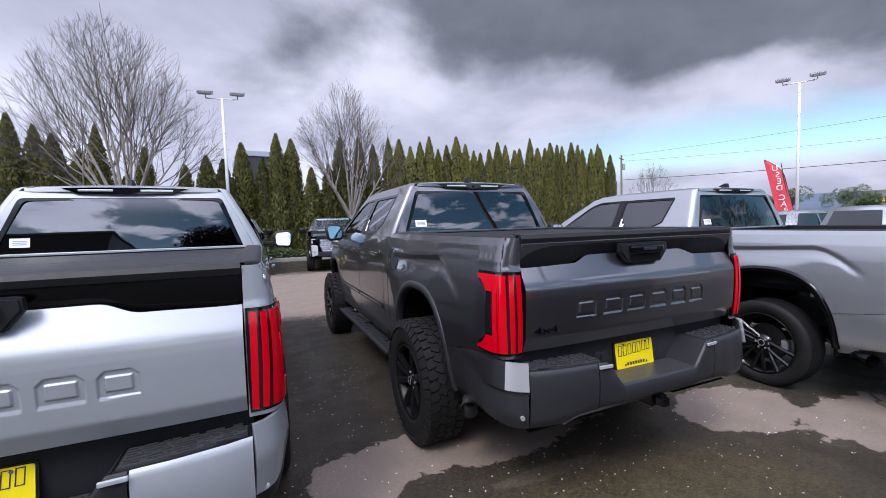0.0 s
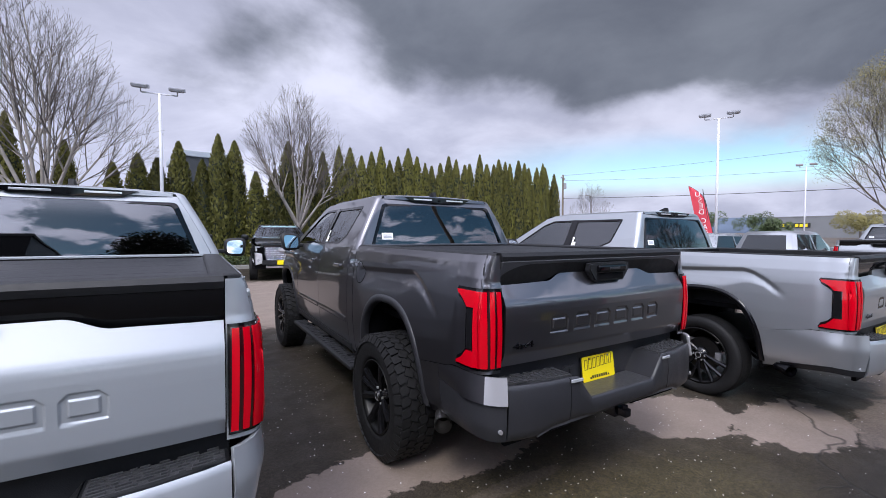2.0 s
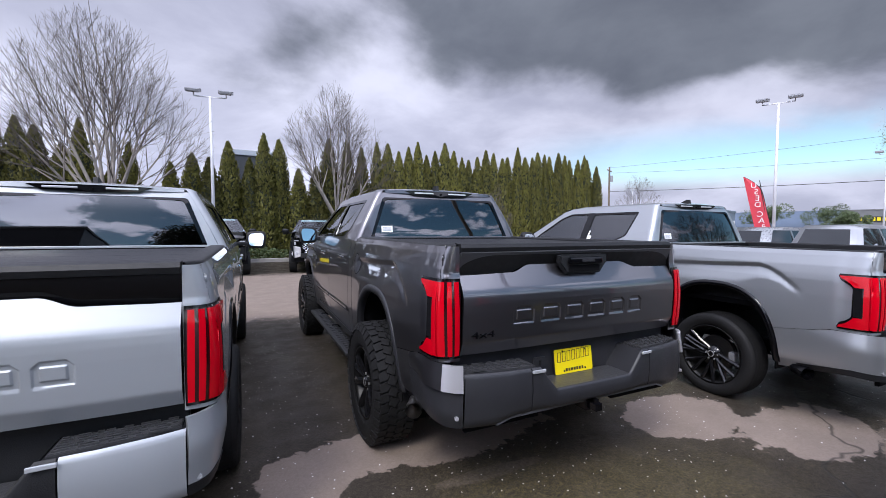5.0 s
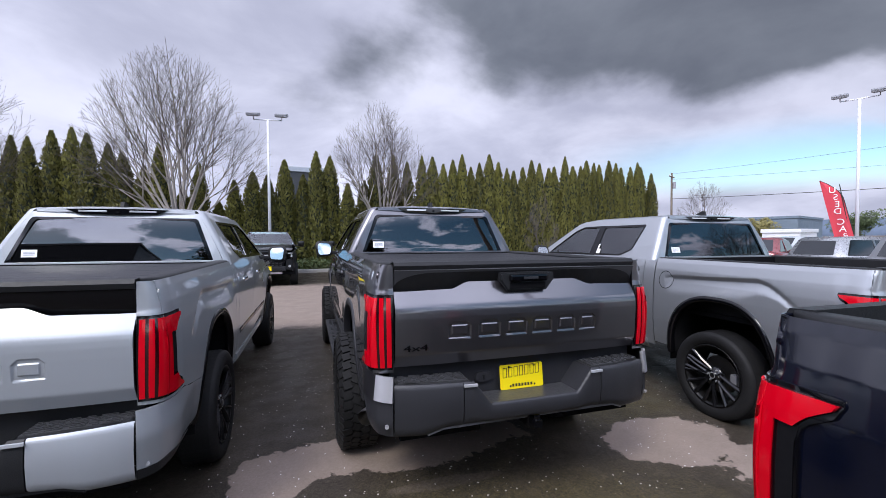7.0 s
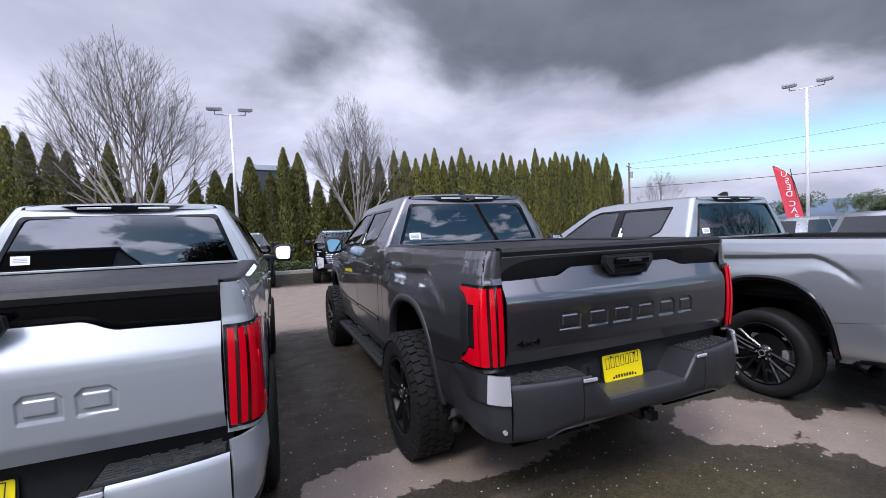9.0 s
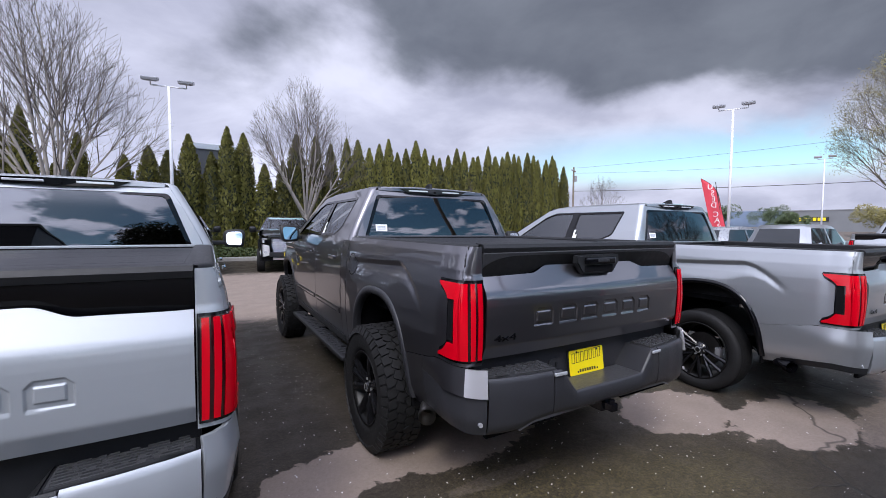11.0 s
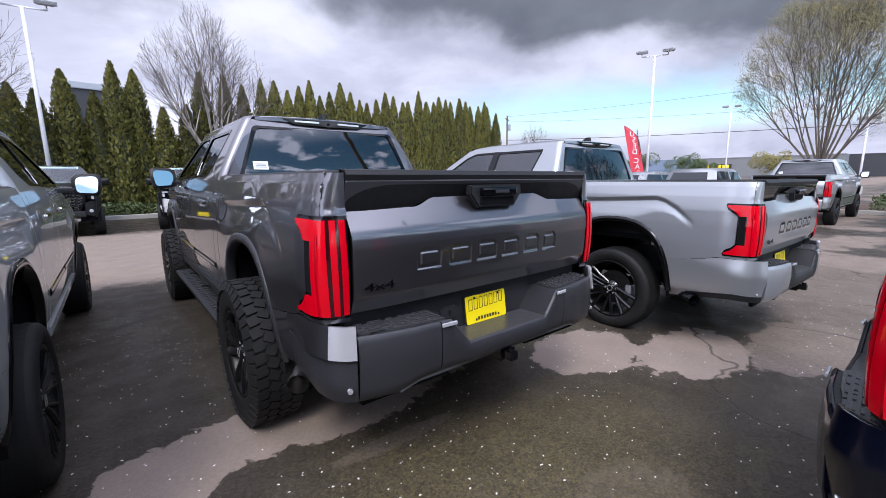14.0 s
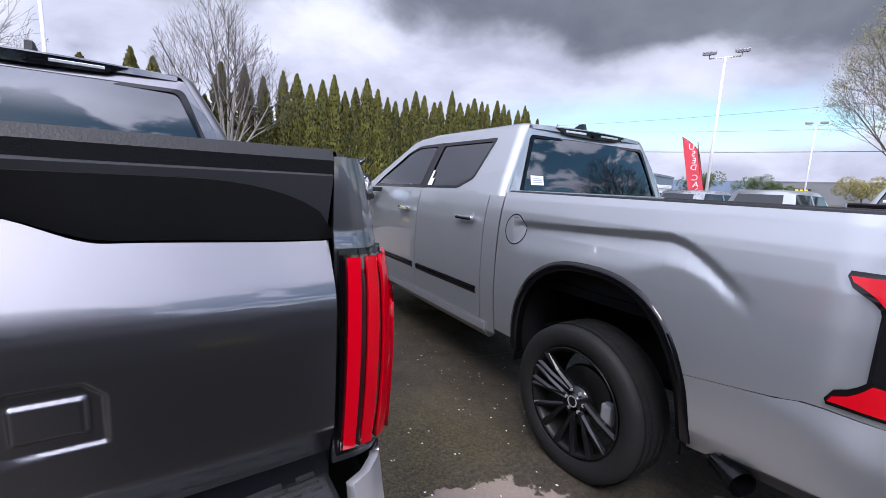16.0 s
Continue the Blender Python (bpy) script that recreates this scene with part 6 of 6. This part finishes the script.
def feather_flag(x, y, h, yaw):
    """A red feather banner, seen from its back, with the words set down its height."""
    fl = empty("feather_flag", "tall red feather flag with white capital letters on a pole", "flag")
    part("pole", tube((0.66, 0, 0), (-0.02, 0, h * 0.95), 0.03, 0.018, 8), M_INK, fl)
    rows = []
    for i in range(25):
        t = i / 24
        z = 0.9 + (h - 0.9) * t
        w = 0.66 * (1 - max(0, (t - 0.72) / 0.28) ** 2.2) + 0.02
        lean = -0.75 * t
        rows.append([(lean + w * j / 6, 0.03 * math.sin(3 * t + j * 0.8), z) for j in range(7)])
    cloth = sheet("banner", rows, M_FLAG, fl, "red cloth banner", thick=0.004)
    rows = [[(r[-1][0] + k, r[-1][1] - 0.004, r[-1][2]) for k in (0.0, 0.035)] for r in rows]
    sheet("pole_sleeve", rows, M_INK, cloth, "black pole sleeve", thick=0.012)
    for ch, i in zip("USEDCARS", (0, 1, 2, 3, 4.5, 5.5, 6.5, 7.5)):
        t = 0.86 - i * 0.098
        z = 0.9 + (h - 0.9) * t
        lean = -0.75 * t
        for side in (1, -1):
            m = Matrix.Translation((lean + 0.33, 0.03 * math.sin(3 * t + 2.4) + side * 0.022, z)) @ pose(0, 0, 0, 90, 0, 180) @ pose(0, 0, 0, 0, 0, -90) @ pose(0, 0, 0, 0, 0, 90) @ Matrix.Translation((-0.17, -0.13, 0))
            text_mesh("letter", ch, 0.40, 0.002, M_FLAG_TEXT, cloth, m)
    fl.matrix_basis = pose(x, y, ground_z(x), 0, 0, yaw)


feather_flag(24.42, 12.35, 4.30, -46)


# ---- other cars ----
def small_car(paint, m, label, length=4.5, height=1.62, suv=True):
    """A hatchback or small crossover: lower body, glazed cabin, lamps and wheels."""
    car = empty("car", label, "car", "parked cars")
    hw, h = 0.90, height
    belt = h * 0.60
    # side outline of the lower body and of the cabin
    low = [(0.0, 0.42), (0.02, belt - 0.05), (0.12, belt + 0.02), (1.2, belt), (2.9, belt - 0.05), (length - 0.5, belt - 0.16), (length - 0.06, belt - 0.32), (length, 0.42), (length - 0.3, 0.24), (0.3, 0.24)]
    bm = bmesh.new()
    secs = []
    for x, sc in ((-1, 0.97), (-0.93, 1.0), (0.93, 1.0), (1, 0.97)):
        secs.append([bm.verts.new((x * hw, y if abs(x) < 0.95 else 0.03 + y * 0.985, 0.24 + (z - 0.24) * (1 if abs(x) < 0.95 else 0.93))) for y, z in low])
    n = len(low)
    for a, b in zip(secs, secs[1:]):
        for j in range(n):
            bm.faces.new((a[j], a[(j + 1) % n], b[(j + 1) % n], b[j]))
    bm.faces.new(secs[0])
    bm.faces.new(secs[-1][::-1])
    bmesh.ops.bevel(bm, geom=list(bm.edges), offset=0.03, segments=2, affect="EDGES")
    part("body", bm, paint, car, "", True)
    cab = [(0.10, belt - 0.02), (0.42, h - 0.10), (0.62, h - 0.02), (1.7, h), (2.5, h - 0.06), (3.45, belt - 0.04)]
    if not suv:
        cab = [(0.55, belt - 0.02), (1.15, h - 0.05), (1.5, h), (2.2, h - 0.03), (2.6, h - 0.12), (3.5, belt - 0.05)]
    wid = lambda z: hw - 0.03 - 0.20 * (z - belt) / (h - belt)
    bm = bmesh.new()
    a = [bm.verts.new((-wid(z), y, z)) for y, z in cab]
    b = [bm.verts.new((wid(z), y, z)) for y, z in cab]
    k = len(cab)
    for j in range(k - 1):
        bm.faces.new((a[j], a[j + 1], b[j + 1], b[j]))
    bm.faces.new(a[::-1])
    bm.faces.new(b)
    bmesh.ops.bevel(bm, geom=list(bm.edges), offset=0.03, segments=2, affect="EDGES")
    part("cabin", bm, paint, car, "", True)
    # glass set a little proud of the cabin
    y0, y1 = cab[0][0], cab[-1][0]
    sw = round_poly([(y0 + 0.35, belt + 0.03), (y1 - 0.45, belt + 0.01), (cab[-2][0] + 0.1, h - 0.15), (cab[1][0] + 0.35, h - 0.12)], 0.05)
    for s in (-1, 1):
        part("side_glass", prism(sw, 0.012, lambda u, v, w: (s * (wid(v) + w - 0.002), u, v)), M_GLASS_DARK_SOLID, car, "dark side glass")
        part("window_pillar", box((0.02, 0.07, h - belt - 0.12), (s * (wid(belt + 0.25) + 0.008), 1.75, (h + belt) / 2 - 0.03), 0.004, (0, s * -20, 0)), paint, car)
    (ya, za), (yb, zb) = cab[0], cab[1]
    part("rear_glass", prism([(-0.66, 0.12), (0.66, 0.12), (0.56, 0.92), (-0.56, 0.92)], 0.014, lambda u, v, w: (u, ya + (yb - ya) * v - w - 0.002, za + (zb - za) * v)), M_GLASS_DARK_SOLID, car, "dark rear glass")
    (ya2, za2), (yb2, zb2) = cab[-1], cab[-2]
    part("windscreen", prism([(-0.72, 0.08), (0.72, 0.08), (0.58, 0.92), (-0.58, 0.92)], 0.014, lambda u, v, w: (u, ya2 + (yb2 - ya2) * v + w + 0.002, za2 + (zb2 - za2) * v + 0.01)), M_GLASS_DARK_SOLID, car, "windscreen")
    for s in (-1, 1):
        part("tail_light", box((0.30, 0.06, 0.12), (s * 0.70, 0.015, belt - 0.12), 0.02, (0, s * 8, s * -6)), M_RED, car, "red tail light")
        part("headlight", box((0.28, 0.12, 0.10), (s * 0.66, length - 0.14, belt - 0.34), 0.02, (0, 0, s * -20)), M_CLEAR_LENS, car)
        part("door_mirror", box((0.18, 0.09, 0.13), (s * 1.0, 2.95, belt + 0.06), 0.03), paint, car)
        for y in (0.80, length - 0.85):
            part("arch", tube((s * 0.80, y, 0.34), (s * 0.912, y, 0.34), 0.39, n=24), M_DARK, car)
            w = part("wheel", tube((s * 0.72, y, 0.33), (s * 0.925, y, 0.33), 0.33, n=28), M_RUBBER, car)
            part("rim", tube((s * 0.90, y, 0.33), (s * 0.935, y, 0.33), 0.21, 0.19, 10), M_SATIN, w)
    part("rear_bumper", box((1.66, 0.14, 0.20), (0, 0.03, 0.42), 0.04), M_PLASTIC, car)
    part("dealer_plate", box((0.30, 0.012, 0.15), (0, -0.008, 0.72), 0.004), M_YELLOW, car, "yellow dealer plate")
    car.matrix_basis = m
    return car


M_GLASS_DARK_SOLID = surface("far_car_glass", (0.012, 0.015, 0.018), 0.06, 0, 0.3, 0.1, 3)
small_car(M_GREY_LIGHT, stand(16.2, 6.35, -91), "light silver crossover parked across the lot", 4.7, 1.74)
small_car(M_BEIGE_PAINT, stand(17.3, 9.3, -96), "grey crossover parked across the lot", 4.5, 1.66)
small_car(M_RED_PAINT, stand(19.0, 12.6, -70), "dark red hatchback parked across the lot", suv=False)
small_car(M_WHITE_PAINT, stand(33, 12.5, -95), "white crossover parked in the far row")
small_car(M_BEIGE_PAINT, stand(31, 17.0, -95), "grey crossover parked in the far row")
small_car(M_SILVER, stand(34, 21.5, -95), "silver hatchback in the far row", suv=False)


# ---- buildings and distance ----
def building(name, x, y, w, d, h, mat, label, yaw=0, windows=0, band=None):
    b = empty(name, label, "building")
    part("wall", box((w, d, h), (0, 0, h / 2), 0.03), mat, b)
    part("parapet", box((w + 0.2, d + 0.2, 0.35), (0, 0, h + 0.1), 0.04), band or mat, b)
    for i in range(windows):
        u = -w / 2 + w * (i + 0.5) / windows
        for s in (-1, 1):
            wi = part("window", box((w / windows * 0.7, 0.06, h * 0.45), (u, s * (d / 2 + 0.02), h * 0.42), 0.01), M_GLASS_DARK_SOLID, b, "dark shop window")
            part("frame", box((w / windows * 0.72, 0.03, 0.08), (u, s * (d / 2 + 0.05), h * 0.42 - h * 0.23), 0.01), M_LAMP, wi)
    b.matrix_basis = pose(x, y, ground_z(min(80, x)), 0, 0, yaw)
    return b


b1 = building("showroom", 174, 44, 8, 40, 6.6, M_WALL_GREY, "long grey flat-roofed dealership building", 0, 0)
part("sign_board", box((0.1, 9.5, 1.5), (-4.15, 13.0, 3.9), 0.02), M_INK, b1, "dark sign board")
bm = bmesh.new()
for i in range(7):
    box((0.06, 0.85, 1.0), (-4.23, 16.6 - i * 1.2, 3.9), 0.02, bm=bm)
part("sign_bars", bm, M_YELLOW, b1, "yellow bars for the sign's name")
b2 = building("car_dealership", 190, -8, 9, 70, 6.8, M_WALL_DARK, "dark flat-roofed dealership building", 0, 0)
part("oval_sign", prism([(20.5 + 2.7 * math.cos(a), 5.5 + 1.1 * math.sin(a)) for a in [2 * math.pi * i / 28 for i in range(28)]], 0.1, lambda u, v, w: (-4.5 - w, u, v), 0.02), M_BLUE_SIGN, b2, "blue oval sign")
bm = bmesh.new()
for i in range(7):
    box((0.06, 0.9, 0.9), (-4.56, 24.0 - i * 1.25, 3.2), 0.02, bm=bm)
part("sign_bars", bm, M_PAPER, b2, "white bars for the sign's name")
building("blue_warehouse", 64, 52, 14, 26, 4.0, M_WALL_BLUE, "blue-grey warehouse beyond the lot", 20, 0)
building("white_hut", 44, 27, 3.2, 3, 2.0, M_WHITE_PAINT, "low white cabin across the lot", 10, 1)
building("dark_house", 0.45, 33, 3.0, 6, 6.35, M_WALL_DARK, "dark building behind the hedge", 8, 2, M_INKGREY)


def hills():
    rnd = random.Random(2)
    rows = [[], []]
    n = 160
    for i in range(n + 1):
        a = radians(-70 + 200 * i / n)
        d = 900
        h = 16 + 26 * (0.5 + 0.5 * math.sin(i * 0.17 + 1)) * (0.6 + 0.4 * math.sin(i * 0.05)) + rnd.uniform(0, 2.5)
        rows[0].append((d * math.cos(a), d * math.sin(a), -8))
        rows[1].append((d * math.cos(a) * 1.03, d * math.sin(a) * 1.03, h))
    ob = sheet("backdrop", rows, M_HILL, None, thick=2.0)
    tagged(ob, "far wooded hills on the skyline, haze put into their blue colour", "hills", kind="structure")


hills()
# the sales building and trees behind the aisle, mirrored in the rear windows
bb = building("sales_building", -19.8, -20.1, 26, 20, 9.5, M_WALL_DARK, "dark sales building behind the aisle", -5, 5, M_WALL_GREY)
utility_pole(9.5, -6.5, 12.0, 0.18, False)
bare_tree("bare_tree", (17.5, -4.7), 8.5, 8.0, 13, M_BARK_DARK, "leafless tree behind the aisle", 20, depth=3)


def far_trees():
    rnd = random.Random(21)
    for k, (x, y, h) in enumerate(((-0.1, -13.5, 10.4), (58, 40, 4.2), (66, 33, 4.6), (74, 27, 3.8), (92, 22, 5.5), (100, 40, 6))):
        verts, faces = [], []
        wide = 0.10 if k == 0 else 0.22
        blobs = [(Vector((rnd.gauss(0, h * wide), rnd.gauss(0, h * wide), h * rnd.uniform(0.4, 0.85))), h * rnd.uniform(0.14, 0.24)) for _ in range(14)]
        for i in range(12000 if k == 0 else 4200):
            c, r = rnd.choice(blobs)
            d = Vector((rnd.gauss(0, 1), rnd.gauss(0, 1), rnd.gauss(0, 1))).normalized()
            p = c + d * r * rnd.uniform(0.7, 1.05)
            u = Vector((rnd.gauss(0, 1), rnd.gauss(0, 1), rnd.gauss(0, 1))).normalized()
            v = u.orthogonal().normalized()
            s = rnd.uniform(0.07, 0.15)
            j = len(verts)
            verts += [p - u * s, p + v * s * 0.7, p + u * s, p - v * s * 0.7]
            faces.append((j, j + 1, j + 2, j + 3))
        tr = empty("round_tree", "green tree beyond the lot", "tree")
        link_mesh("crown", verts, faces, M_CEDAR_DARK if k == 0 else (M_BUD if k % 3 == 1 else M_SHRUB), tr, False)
        part("trunk", tube((0, 0, -0.2), (0, 0, h * 0.5), 0.2, 0.1, 8), M_BARK_DARK, tr)
        tr.matrix_basis = pose(x, y, ground_z(min(80, x)))


far_trees()


def petals():
    rnd = random.Random(31)
    verts, faces = [], []
    spots = [(rnd.uniform(-1.5, 8), rnd.uniform(-1, 6)) for _ in range(60)]
    for i in range(4600):
        if rnd.random() < 0.35:
            cx, cy = rnd.choice(spots)
            x, y = rnd.gauss(cx, 0.25), rnd.gauss(cy, 0.25)
        else:
            x, y = rnd.uniform(-1.5, 9), rnd.uniform(-1, 8)
        if x > 3.6 and rnd.random() < 0.5:
            continue
        s = rnd.uniform(0.0035, 0.010)
        a = rnd.uniform(0, 6.28)
        z = ground_z(x) + 0.004
        u, v = Vector((math.cos(a) * s, math.sin(a) * s, 0)), Vector((-math.sin(a) * s * 0.6, math.cos(a) * s * 0.6, 0))
        c = Vector((x, y, z))
        k = len(verts)
        verts += [c - u, c - v + Vector((0, 0, 0.002)), c + u, c + v + Vector((0, 0, 0.002))]
        faces.append((k, k + 1, k + 2, k + 3))
    ob = link_mesh("fallen_petals", verts, faces, M_PETAL, None, False)
    tagged(ob, "scattered white blossom petals on the wet asphalt", "petals", kind="stuff")


petals()
